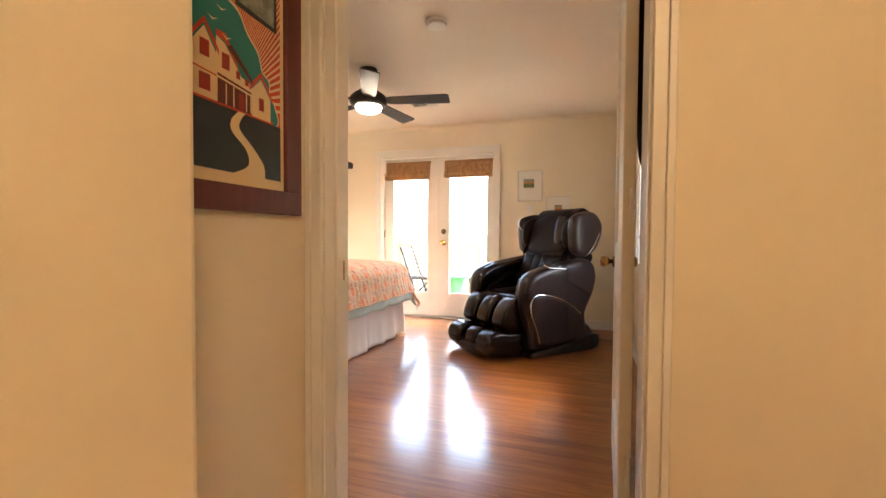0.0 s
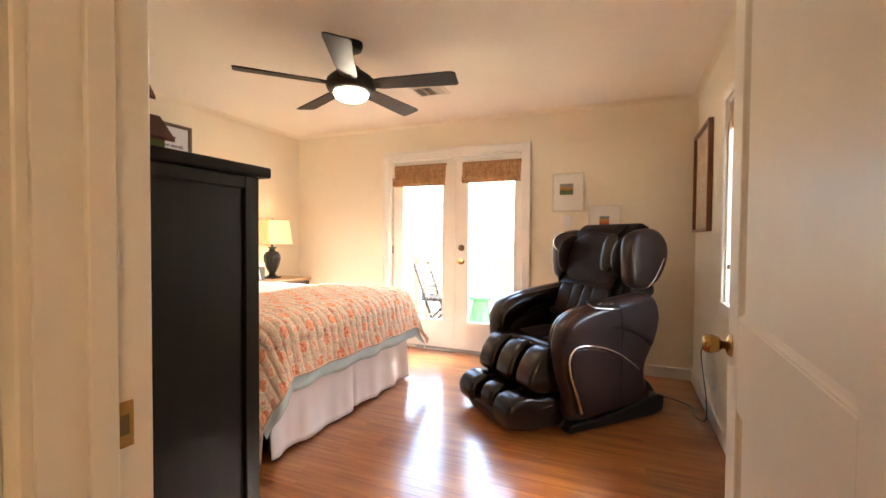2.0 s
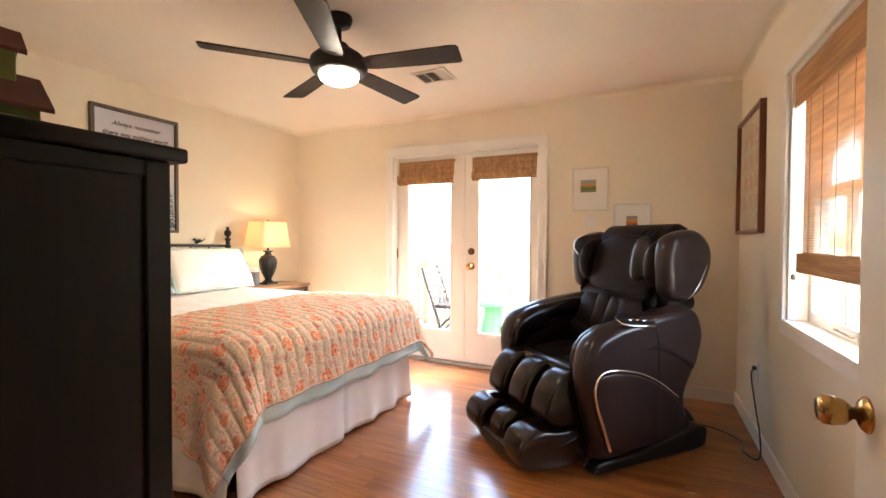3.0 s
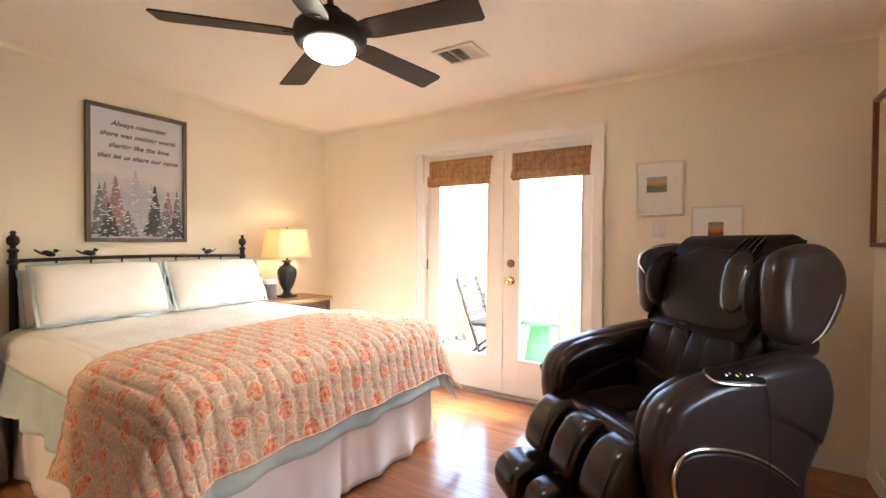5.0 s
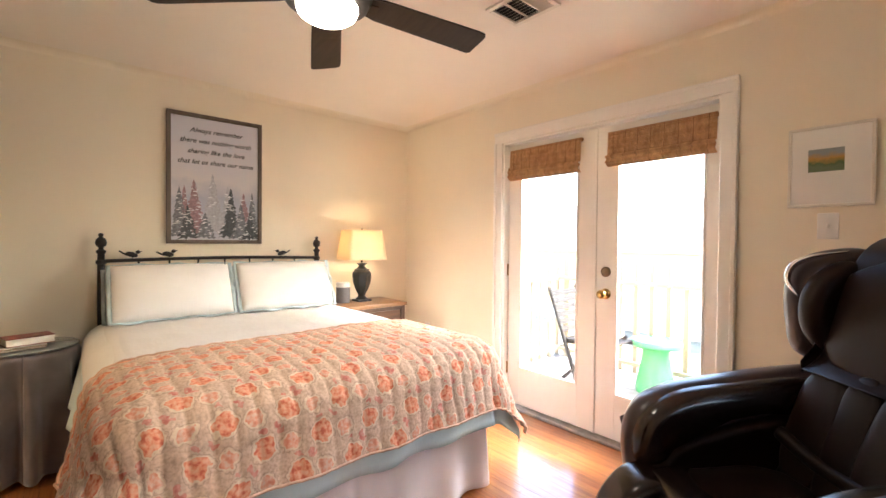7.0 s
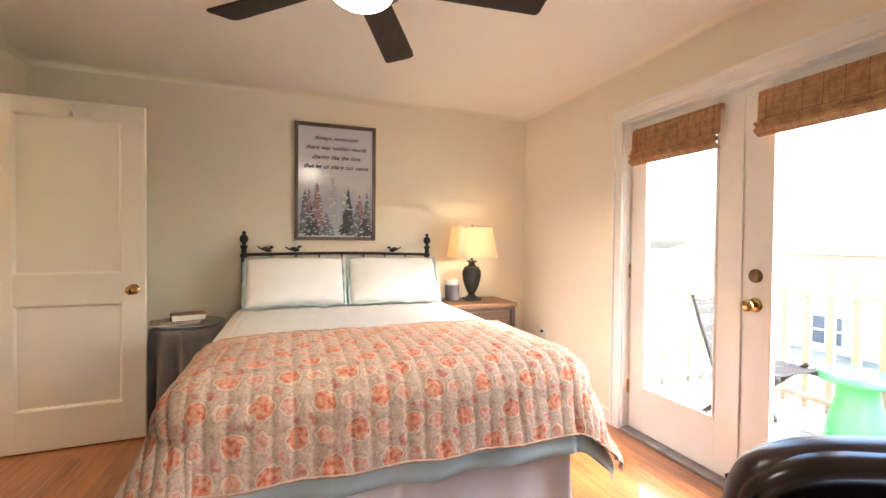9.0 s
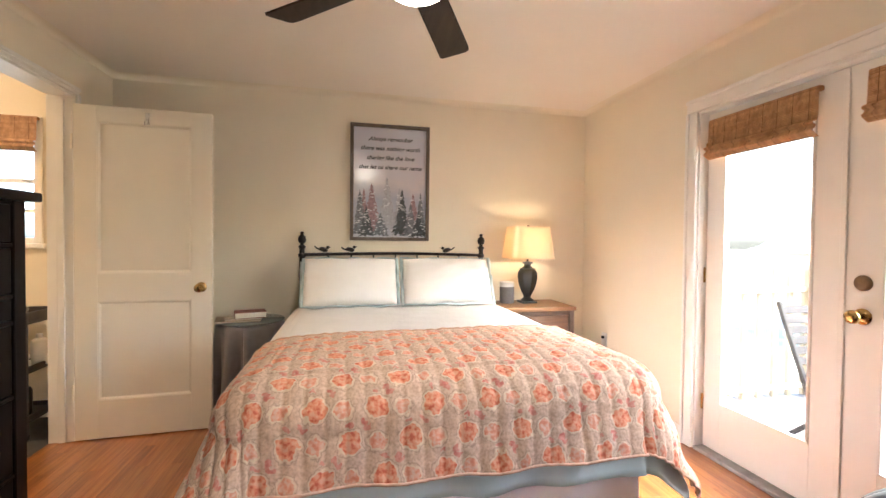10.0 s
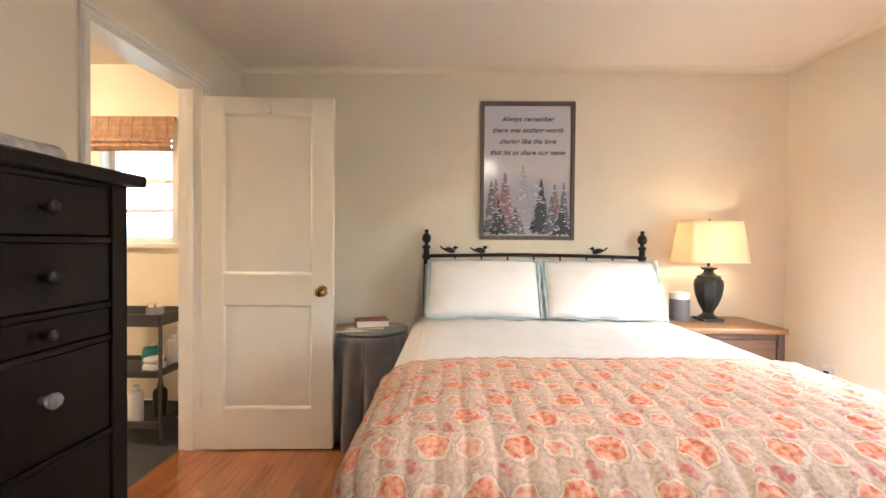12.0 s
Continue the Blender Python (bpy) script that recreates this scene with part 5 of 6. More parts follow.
part("zip", tube([(p.x, p.y, 0.034) for p in spline([(-0.122, -0.028), (-0.127, 0.0), (-0.122, 0.028), (0.0, 0.0345), (0.10, 0.0305), (0.1265, 0.0), (0.10, -0.0305), (0.0, -0.0345)], 5, True)], 0.002, 6, closed=True), chrome, case)

# ---- night stand, lamp, speaker ----
walnut = wood("brown_oak_top", (0.14, 0.065, 0.025), (0.34, 0.175, 0.075), 0.38, "y")
walnut_dark = wood("dark_walnut_frame", (0.035, 0.018, 0.010), (0.085, 0.045, 0.024), 0.42, "z")
walnut_front = wood("brown_oak_front", (0.050, 0.022, 0.009), (0.125, 0.058, 0.025), 0.42, "y")
ns = thing("nightstand", "brown wooden nightstand with drawers in the corner", "nightstand", (-4.04, 5.315, 0))
part("top", box(0, 0, 0.708, 0.425, 0.575, 0.738, 0.004, 2), walnut, ns, "honey brown wooden top", "auto")
for x in (0.012, 0.372):
    for y in (0.012, 0.523):
        part("leg", box(x, y, 0, x + 0.04, y + 0.04, 0.7075, 0.003, 1), walnut_dark, ns)
for y in (0.018, 0.541):
    part("side_panel", box(0.05, y, 0.14, 0.373, y + 0.016, 0.7075), walnut_dark, ns)
part("back_panel", box(0.016, 0.05, 0.14, 0.026, 0.525, 0.7075), walnut_dark, ns)
for z in (0.135, 0.40, 0.675):
    part("front_rail", box(0.375, 0.0515, z, 0.408, 0.5235, z + 0.03, 0.002, 1), walnut_dark, ns)
for z in (0.167, 0.432):
    dr = part("drawer", box(0.380, 0.056, z, 0.406, 0.519, z + 0.240, 0.003, 1), walnut_front, ns, "brown oak drawer front")
    part("handle", tube(spline([(0.406, 0.235, z + 0.13), (0.425, 0.245, z + 0.125), (0.425, 0.33, z + 0.125), (0.406, 0.34, z + 0.13)], 6), 0.005, 8), black_metal, dr, "dark metal handle", True)

lamp_black = speckled("black_ceramic", (0.016, 0.018, 0.017), 0.34, vary=0.3, scale=24, grain=60, bump=0.3)
shade_mat = Mat("linen_lampshade", (0.82, 0.74, 0.60), 0.9, 0, 0.1)
shade_mat.bump(shade_mat.noise(260, 3), 0.3, 0.0006)
st = shade_mat.t
trl, mixs = st.nodes.new("ShaderNodeBsdfTranslucent"), st.nodes.new("ShaderNodeMixShader")
trl.inputs[0].default_value = (0.92, 0.76, 0.52, 1)
mixs.inputs[0].default_value = 0.45
st.links.new(shade_mat.b.outputs[0], mixs.inputs[1])
st.links.new(trl.outputs[0], mixs.inputs[2])
st.links.new(mixs.outputs[0], st.nodes["Material Output"].inputs["Surface"])
tl = thing("table_lamp", "lit table lamp with black urn base and cream linen shade", "table lamp", (-3.89, 5.600, 0.738))
part("foot", puff([(-0.062, -0.062), (0.062, -0.062), (0.062, 0.062), (-0.062, 0.062)], 0, 0.016, 0.004, 3, "z"), lamp_black, tl)
part("urn", lathe([(0.052, 0.0165), (0.056, 0.024), (0.040, 0.034), (0.030, 0.048), (0.034, 0.060), (0.060, 0.110), (0.078, 0.165), (0.085, 0.215), (0.082, 0.250), (0.066, 0.268), (0.070, 0.276), (0.048, 0.284), (0.030, 0.300), (0.028, 0.312), (0.046, 0.322), (0.046, 0.330), (0.014, 0.336), (0, 0.336)], 8), lamp_black, tl, "black faceted urn", "auto")
part("neck", lathe([(0.009, 0.336), (0.009, 0.50), (0.016, 0.505), (0.016, 0.54), (0, 0.54)], 14), black_metal, tl, "", "auto")


def shade_point(u, v):
    t = 2 * math.pi * u
    c, s = math.cos(t), math.sin(t)
    e = 0.22
    w, d = 0.186 + (0.152 - 0.186) * v, 0.136 + (0.108 - 0.136) * v
    return Vector((d * math.copysign(abs(c) ** e, c), w * math.copysign(abs(s) ** e, s), 0.362 + 0.252 * v))


part("shade", thick(sheet(shade_point, 72, 6), 0.0015), shade_mat, tl, "cream linen shade", "auto")
part("shade_ring", tube([shade_point(i / 72, 1.0) for i in range(72)], 0.0025, 6, closed=True), shade_mat, tl)
part("finial", lathe([(0.003, 0.54), (0.003, 0.612), (0.008, 0.618), (0.006, 0.630), (0, 0.633)], 12), bronze, tl, "", True)
part("spider", tube([(0, -0.150, 0.606), (0, 0.150, 0.606)], 0.0022, 6), bronze, tl)

spk = thing("smart_speaker", "small grey cylindrical speaker with a white top", "speaker", (-3.90, 5.428, 0.738))
mesh_grey = speckled("grey_speaker_mesh", (0.20, 0.19, 0.19), 0.6, 0.4, vary=0.1, scale=60, grain=400, bump=0.5)
part("grille", lathe([(0.054, 0.0), (0.058, 0.006), (0.058, 0.132), (0.0, 0.132)], 36), mesh_grey, spk, "grey mesh body", "auto")
part("cap", lathe([(0.059, 0.1325), (0.059, 0.164), (0.053, 0.171), (0, 0.171)], 36), white_plastic, spk, "white top", "auto")

# ---- round table with a cloth, tray and books ----
satin = Mat("grey_satin", (0.24, 0.21, 0.22), 0.38, 0, 0.5)
satin.b.inputs["Sheen Weight"].default_value = 0.4
satin.colour(satin.ramp(satin.noise(6, 4), (0.3, (0.125, 0.11, 0.115)), (0.7, (0.19, 0.17, 0.175))))
rt = thing("side_table", "small round side table under a floor-length cloth", "side table", (-3.85, 3.505, 0))
part("tabletop", lathe([(0.0, 0.632), (0.205, 0.632), (0.212, 0.638), (0.212, 0.648), (0.205, 0.654), (0, 0.654)], 40), walnut_dark, rt, "", "auto")
part("column", lathe([(0.16, 0.0), (0.16, 0.012), (0.03, 0.03), (0.022, 0.06), (0.022, 0.631), (0, 0.631)], 20), walnut_dark, rt, "", "auto")


def cloth_point(a, d):
    """The round cloth: flat on the top, then hanging in folds."""
    r0 = 0.214
    if d < r0:
        r, z = d, 0.658
    else:
        e = d - r0
        b = min(e, 0.03)
        k = min(1.0, e / 0.5)
        fold = math.sin(a * 9 + 1.3 * math.sin(a * 2)) * 0.045 + math.sin(a * 17) * 0.012
        r, z = r0 + b * 0.3 + k * (0.035 + fold), 0.658 - (e - b * 0.25)
    return Vector((r * math.cos(a), r * math.sin(a), max(z, 0.006)))


tc = tagged(part("tablecloth", thick(sheet(lambda u, v: cloth_point(2 * math.pi * u, 0.02 + v * 0.84), 160, 40), 0.002), satin, None, "", True), "grey satin tablecloth hanging in folds to the floor", "tablecloth")
tc.location = (-3.85, 3.505, 0)
tray_glass = speckled("smoked_glass", (0.22, 0.24, 0.23), 0.08, vary=0.1)
tray = thing("round_tray", "round smoked glass tray lying on the table cloth", "tray", (-3.85, 3.505, 0.6625))
part("disc", lathe([(0, 0), (0.216, 0), (0.222, 0.004), (0.222, 0.009), (0.216, 0.012), (0, 0.012)], 48), tray_glass, tray, "", "auto")
paper = speckled("book_paper", (0.74, 0.68, 0.56), 0.8, vary=0.06, scale=80)
red_leather = speckled("worn_red_leather", (0.26, 0.065, 0.036), 0.45, vary=0.35, scale=18, bump=0.3)
tan_cover = speckled("tan_book_cover", (0.50, 0.38, 0.24), 0.6, vary=0.15, scale=18)


def book(x, y, z, w, d, h, turn, cover, label):
    b = thing("book", label, "book", (x, y, z), turn, "books on the side table")
    t = 0.0035
    part("pages", box(-w / 2 + 0.003, -d / 2 + 0.004, t, w / 2 - 0.004, d / 2 - 0.004, h - t), paper, b, "cream page block")
    bm = box(-w / 2, -d / 2, 0, w / 2, d / 2, t - 0.0003, 0.001, 1)
    box(-w / 2, -d / 2, h - t + 0.0003, w / 2, d / 2, h, 0.001, 1, bm)
    box(-w / 2 - 0.003, -d / 2, 0.0005, -w / 2 + 0.0025, d / 2, h - 0.0005, 0.0015, 1, bm)
    part("cover", bm, cover, b)
    return b


book(-3.815, 3.43, 0.6748, 0.22, 0.28, 0.010, 12, tan_cover, "flat tan magazine lying under the other books")
book(-3.80, 3.47, 0.6850, 0.15, 0.23, 0.014, 8, tan_cover, "cream book lying flat on the side table")
book(-3.775, 3.515, 0.6992, 0.13, 0.195, 0.042, 16, red_leather, "worn red leather book on top of the pile")

# ---- pictures ----
def framed(name, label, origin, along, width, height, border, depth, frame_mat, category="picture"):
    """A picture: local x along the wall, y out of the wall, z up, origin at its lower left corner on the wall."""
    p = thing(name, label, category, origin, along)
    for n, a in (("frame_bottom", (0, 0.001, 0, width, depth, border)), ("frame_top", (0, 0.001, height - border, width, depth, height)), ("frame_side", (0, 0.001, border, border, depth, height - border)), ("frame_side", (width - border, 0.001, border, width, depth, height - border))):
        part(n, box(*a, 0.002, 1), frame_mat, p)
    return p


def words(parent, text, x, y, z, size, material, out, slant=0.25, align="CENTER", name="lettering"):
    """Lettering in the built-in font, flat on a picture."""
    cu = bpy.data.curves.new("text", "FONT")
    cu.body, cu.size, cu.shear, cu.extrude, cu.align_x, cu.resolution_u, cu.offset = text, size, slant, 0.0004, align, 3, 0.0009
    tmp = new("text", cu)
    bpy.context.view_layer.update()
    data = bpy.data.meshes.new_from_object(tmp.evaluated_get(bpy.context.evaluated_depsgraph_get()))
    bpy.data.objects.remove(tmp)
    data.materials.clear()
    data.materials.append(material.m)
    ob = new(name, data)
    ob.parent = parent
    ob.matrix_basis = Matrix.Translation((x, out, z)) @ pose(0, 0, 0, 90, 0, 180)
    return ob


def patch(points, y, bm=None):
    """A flat shape of (x, z) points, standing y out of the wall."""
    bm = bm or bmesh.new()
    bm.faces.new([bm.verts.new((x, y, z)) for x, z in points])
    return bm


grey_wood = wood("weathered_grey_wood", (0.080, 0.060, 0.046), (0.165, 0.128, 0.100), 0.6, "z")
ink = speckled("dark_ink", (0.03, 0.03, 0.035), 0.7)
# sign over the bed; its x runs with the room's -y, so the writing is laid out from the far side
PW, PH = 0.625, 0.915
sign = framed("wall_sign", "grey wood framed winter forest print with a written love verse", (BX, 4.805, 1.232), -90, PW, PH, 0.026, 0.032, grey_wood, "framed print")
snow = Mat("winter_print_paper", (0.7, 0.7, 0.74), 0.16)
sep = snow.t.nodes.new("ShaderNodeSeparateXYZ")
snow.link(snow.coord, sep.inputs[0])
fade = snow.maths("MULTIPLY_ADD", snow.noise(5, 5), 0.5, snow.maths("MULTIPLY", sep.outputs["Z"], 0.8))
snow.colour(snow.ramp(fade, (0.22, (0.66, 0.66, 0.70)), (0.45, (0.44, 0.46, 0.56)), (0.62, (0.66, 0.62, 0.64)), (0.85, (0.60, 0.60, 0.68))))
part("print", box(0.024, 0.004, 0.024, PW - 0.024, 0.014, PH - 0.024), snow, sign, "pale lilac winter print behind glass")
tints = [speckled("pine_dark", (0.055, 0.065, 0.075), 0.5, vary=0.4, scale=60), speckled("pine_grey", (0.16, 0.17, 0.20), 0.5, vary=0.4, scale=60), speckled("pine_rose", (0.30, 0.19, 0.215), 0.5, vary=0.35, scale=60), speckled("pine_mist", (0.42, 0.42, 0.47), 0.5, vary=0.2, scale=60), speckled("pine_snow", (0.72, 0.72, 0.76), 0.5, vary=0.1, scale=60)]


def pine(x, z, w, h, tint, y):
    bm = bmesh.new()
    tiers = 15
    for k in range(tiers):
        a, b = k / tiers, (k + 1.7) / tiers
        wt, wb = w * 0.5 * a, w * 0.5 * b * random.uniform(0.8, 1.12)
        top, low = z + h * (1 - a), z + h * (1 - min(1, b))
        n = 9
        pts = [(x - wt * 0.4, top), (x + wt * 0.4, top)]
        for i in range(n + 1):
            f = 1 - 2 * i / n
            pts.append((x + wb * f, low + h * 0.05 * (i % 2) + random.uniform(-0.010, 0.006)))
        patch(pts, y + 0.00003 * k, bm)
    part("painted_tree", bm, tints[tint], sign)
    if tint != 4:
        s = bmesh.new()
        for k in range(16):
            a = random.uniform(0.15, 1)
            xx, zz = x + random.uniform(-0.4, 0.4) * w * a, z + h * (1 - a)
            l = random.uniform(0.006, 0.018)
            patch([(xx - l, zz), (xx, zz + 0.005), (xx + l, zz - 0.002), (xx, zz - 0.003)], y + 0.0006, s)
        part("painted_snow", s, tints[4], sign)["kind"] = "stuff"


for n, (x, z, w, h, tint) in enumerate([(0.34, 0.08, 0.15, 0.40, 3), (0.24, 0.06, 0.13, 0.34, 3), (0.45, 0.09, 0.12, 0.33, 3), (0.52, 0.07, 0.10, 0.32, 2), (0.46, 0.06, 0.14, 0.37, 2), (0.13, 0.05, 0.13, 0.31, 2), (0.55, 0.05, 0.11, 0.33, 1), (0.22, 0.04, 0.13, 0.35, 0), (0.07, 0.05, 0.09, 0.32, 1), (0.15, 0.035, 0.12, 0.25, 1), (0.39, 0.04, 0.12, 0.17, 1), (0.50, 0.035, 0.11, 0.22, 0), (0.085, 0.03, 0.10, 0.20, 0)]):
    pine(x, z, w * 1.3, h * 1.06, tint, 0.0146 + 0.0007 * n)
for k, (text, w) in enumerate((("Always remember", 0.36), ("there was nothing worth", 0.47), ("sharing like the love", 0.41), ("that let us share our name", 0.52))):
    words(sign, text, PW / 2, 0, PH - 0.128 - 0.074 * k, 0.0465, ink, 0.0152, 0.36)

# small pictures on the north wall
white_frame = speckled("white_wash_frame", (0.70, 0.66, 0.58), 0.5, vary=0.06, scale=12)
mat_board = speckled("ivory_mat_board", (0.80, 0.78, 0.73), 0.8, vary=0.02, scale=8)


def landscape(name, sky_c, mid, low):
    k = Mat(name, mid, 0.6)
    s = k.t.nodes.new("ShaderNodeSeparateXYZ")
    k.link(k.coord, s.inputs[0])
    k.colour(k.ramp(k.maths("ADD", k.maths("MULTIPLY", k.noise(38, 5), 0.05), k.maths("MULTIPLY", s.outputs["Z"], 1.0)), (0.20, low), (0.215, mid), (0.235, (0.55, 0.30, 0.06)), (0.26, sky_c)))
    return k


def small_picture(x1, z0, w, h, px, pz, pw, ph, art_mat, label):
    p = framed("small_picture", label, (x1, NY, z0), 180, w, h, 0.012, 0.022, white_frame)
    p["group"] = "small pictures on the north wall"
    part("mat_board", box(0.011, 0.004, 0.011, w - 0.011, 0.012, h - 0.011), mat_board, p, "wide ivory mat board")
    part("image", box(px, 0.0125, pz, px + pw, 0.0135, pz + ph), art_mat, p, "tiny coloured landscape painting")
    return p


small_picture(-0.785, 1.427, 0.285, 0.355, 0.095, 0.155, 0.120, 0.100, landscape("tiny_landscape", (0.30, 0.32, 0.30), (0.10, 0.16, 0.06), (0.16, 0.20, 0.10)), "small landscape with a wide ivory mat in a white frame")
small_picture(-0.470, 1.135, 0.275, 0.345, 0.100, 0.140, 0.080, 0.105, landscape("tiny_orange_painting", (0.16, 0.24, 0.30), (0.50, 0.10, 0.03), (0.12, 0.05, 0.03)), "small orange and green painting in a white frame behind the chair")
sw = thing("light_switch", "white plastic light switch plate on the wall", "light switch", (-0.930, NY, 1.285))
part("plate", box(-0.036, -0.006, 0, 0.036, -0.0005, 0.115, 0.003, 2), white_plastic, sw, "", "auto")
part("toggle", box(-0.005, -0.016, 0.050, 0.005, -0.006, 0.066, 0.002, 1), white_plastic, sw)

# framed text print on the east wall
cherry = wood("cherry_frame", (0.10, 0.030, 0.012), (0.22, 0.075, 0.030), 0.35, "z")
ep = framed("framed_print", "cherry wood framed print with small red and black text columns", (EX, 5.49, 1.235), 90, 0.66, 0.765, 0.022, 0.034, cherry, "framed print")
print_paper = speckled("cream_print_paper", (0.74, 0.64, 0.48), 0.25, vary=0.05, scale=5)
part("paper", box(0.021, 0.004, 0.021, 0.639, 0.012, 0.744), print_paper, ep, "cream paper behind glass")
faded_red = speckled("faded_red_ink", (0.42, 0.20, 0.13), 0.6)
for c in range(3):
    for r in range(4):
        x, z = 0.12 + c * 0.15, 0.16 + r * 0.13
        bm = bmesh.new()
        for k in range(7):
            box(x, 0.0122, z + k * 0.0125, x + 0.11 - 0.02 * ((k * 7 + c + r) % 3), 0.0126, z + k * 0.0125 + 0.006, bm=bm)
        part("text_block", bm, faded_red, ep)

# poster in the hall
maroon = wood("dark_red_stained_frame", (0.075, 0.010, 0.007), (0.150, 0.023, 0.015), 0.38, "z")
QZ = 1.075
poster = framed("poster", "dark red framed poster of a house with a winding path", (-1.19, 2.362, QZ), -90, 0.705, 0.95, 0.069, 0.022, maroon, "framed poster")
cream_paper = speckled("cream_poster_paper", (0.72, 0.55, 0.30), 0.35, vary=0.04, scale=6)
red_print = speckled("vermilion_print", (0.55, 0.055, 0.028), 0.4, vary=0.08, scale=8)
teal_print = speckled("teal_print", (0.020, 0.20, 0.19), 0.4, vary=0.08, scale=8)
navy_print = speckled("charcoal_print", (0.020, 0.026, 0.030), 0.4, vary=0.15, scale=8)
part("paper", box(0.067, 0.002, 0.067, 0.638, 0.008, 0.883), cream_paper, poster, "cream poster paper")
W0, W1 = 0.084, 0.626


def px(v):
    """Along the sheet as it is read, from its left edge."""
    return W1 - v * (W1 - W0)


def shape(name, pts, mat_, y):
    part(name, patch([(px(a), b) for a, b in pts], y), mat_, poster)


shape("red_sky", [(0, 0.262), (1, 0.255), (1, 0.80), (0, 0.80)], red_print, 0.0085)
for k in range(84):
    a = math.pi * (0.01 + 0.98 * k / 83)
    c0 = Vector((0.60, 0.285))
    p0, p1 = c0 + Vector((math.cos(a), math.sin(a))) * 0.18, c0 + Vector((math.cos(a) * 0.80, math.sin(a) * 0.62))
    side = Vector((-math.sin(a), math.cos(a)))
    q4 = [p0 - side * 0.0012, p1 - side * 0.0045, p1 + side * 0.0045, p0 + side * 0.0012]
    q4 = [(min(1, max(0, p.x)), min(0.795, max(0.268, p.y))) for p in q4]
    part("sun_ray", patch([(px(a_), b_) for a_, b_ in q4], 0.0088), cream_paper, poster)
teal = [(0.24, 0.26), (0.25, 0.325), (0.29, 0.345), (0.30, 0.395), (0.36, 0.415), (0.38, 0.475), (0.48, 0.52), (0.60, 0.535), (0.70, 0.52), (0.76, 0.475), (0.83, 0.44), (0.86, 0.395), (0.91, 0.375), (0.915, 0.335), (0.95, 0.315), (0.955, 0.255), (0.6, 0.25)]
shape("teal_rim", [(0.6 + (p.x - 0.6) * 1.025, 0.28 + (p.y - 0.28) * 1.03) for p in spline(teal, 5, True)], cream_paper, 0.00895)
shape("teal_sky", [(p.x, p.y) for p in spline(teal, 5, True)], teal_print, 0.0091)
shape("dark_ground", [(0.0, 0.105), (0.0, 0.272), (0.30, 0.272), (0.60, 0.268), (0.80, 0.265), (1.0, 0.256), (1.0, 0.098), (0.2, 0.102)], navy_print, 0.0094)
shape("ground_rim", [(0.28, 0.266), (0.94, 0.258), (0.94, 0.266), (0.28, 0.276)], red_print, 0.00945)
path_l = spline([(0.70, 0.262), (0.655, 0.235), (0.66, 0.205), (0.75, 0.165), (0.76, 0.125), (0.66, 0.098)], 5)
path_r = spline([(0.88, 0.098), (0.87, 0.135), (0.80, 0.175), (0.71, 0.215), (0.715, 0.242), (0.745, 0.262)], 5)
shape("winding_path", [(p.x, p.y) for p in path_l + path_r], cream_paper, 0.0097)
for n, pts in enumerate(([(0.57, 0.29), (0.57, 0.43), (0.62, 0.42), (0.72, 0.355), (0.79, 0.345), (0.79, 0.30)], [(0.325, 0.270), (0.325, 0.335), (0.385, 0.375), (0.445, 0.345), (0.445, 0.27)], [(0.44, 0.27), (0.44, 0.39), (0.505, 0.438), (0.575, 0.38), (0.575, 0.268)], [(0.785, 0.264), (0.785, 0.335), (0.85, 0.372), (0.92, 0.325), (0.92, 0.262)])):
    shape("house_front", pts, cream_paper, 0.0098 + 0.0002 * n)
roofs = bmesh.new()
for pts in ([(0.31, 0.330), (0.385, 0.380), (0.445, 0.350), (0.445, 0.362), (0.385, 0.395), (0.31, 0.343)], [(0.42, 0.385), (0.505, 0.445), (0.585, 0.382), (0.585, 0.396), (0.505, 0.460), (0.42, 0.398)], [(0.57, 0.43), (0.62, 0.425), (0.70, 0.365), (0.70, 0.375), (0.625, 0.445), (0.57, 0.445)], [(0.77, 0.330), (0.85, 0.378), (0.935, 0.318), (0.935, 0.331), (0.85, 0.393), (0.77, 0.343)], [(0.44, 0.334), (0.575, 0.328), (0.575, 0.332), (0.44, 0.338)]):
    patch([(px(a), b) for a, b in pts], 0.0107, roofs)
part("house_roof", roofs, red_print, poster)
slope = bmesh.new()
for pts in ([(0.63, 0.415), (0.80, 0.345), (0.78, 0.365), (0.66, 0.425)], [(0.575, 0.333), (0.785, 0.318), (0.785, 0.324), (0.575, 0.340)], [(0.575, 0.268), (0.785, 0.265), (0.785, 0.315), (0.575, 0.328)]):
    patch([(px(a), b) for a, b in pts], 0.0108, slope)
crimson = speckled("crimson_print", (0.30, 0.022, 0.016), 0.4, vary=0.1)
part("porch", slope, speckled("dark_crimson_print", (0.10, 0.014, 0.014), 0.4, vary=0.1), poster)
for a, b, c, d in ((0.365, 0.41, 0.295, 0.33), (0.48, 0.53, 0.365, 0.405), (0.475, 0.535, 0.285, 0.325), (0.60, 0.645, 0.355, 0.395), (0.685, 0.71, 0.345, 0.365), (0.74, 0.765, 0.337, 0.355), (0.835, 0.87, 0.285, 0.32), (0.70, 0.735, 0.266, 0.31)):
    part("house_window", patch([(px(a), c), (px(b), c), (px(b), d), (px(a), d)], 0.0110), crimson, poster)
posts = bmesh.new()
for a in (0.62, 0.665, 0.745, 0.775):
    patch([(px(a), 0.268), (px(a + 0.008), 0.268), (px(a + 0.008), 0.320), (px(a), 0.320)], 0.0112, posts)
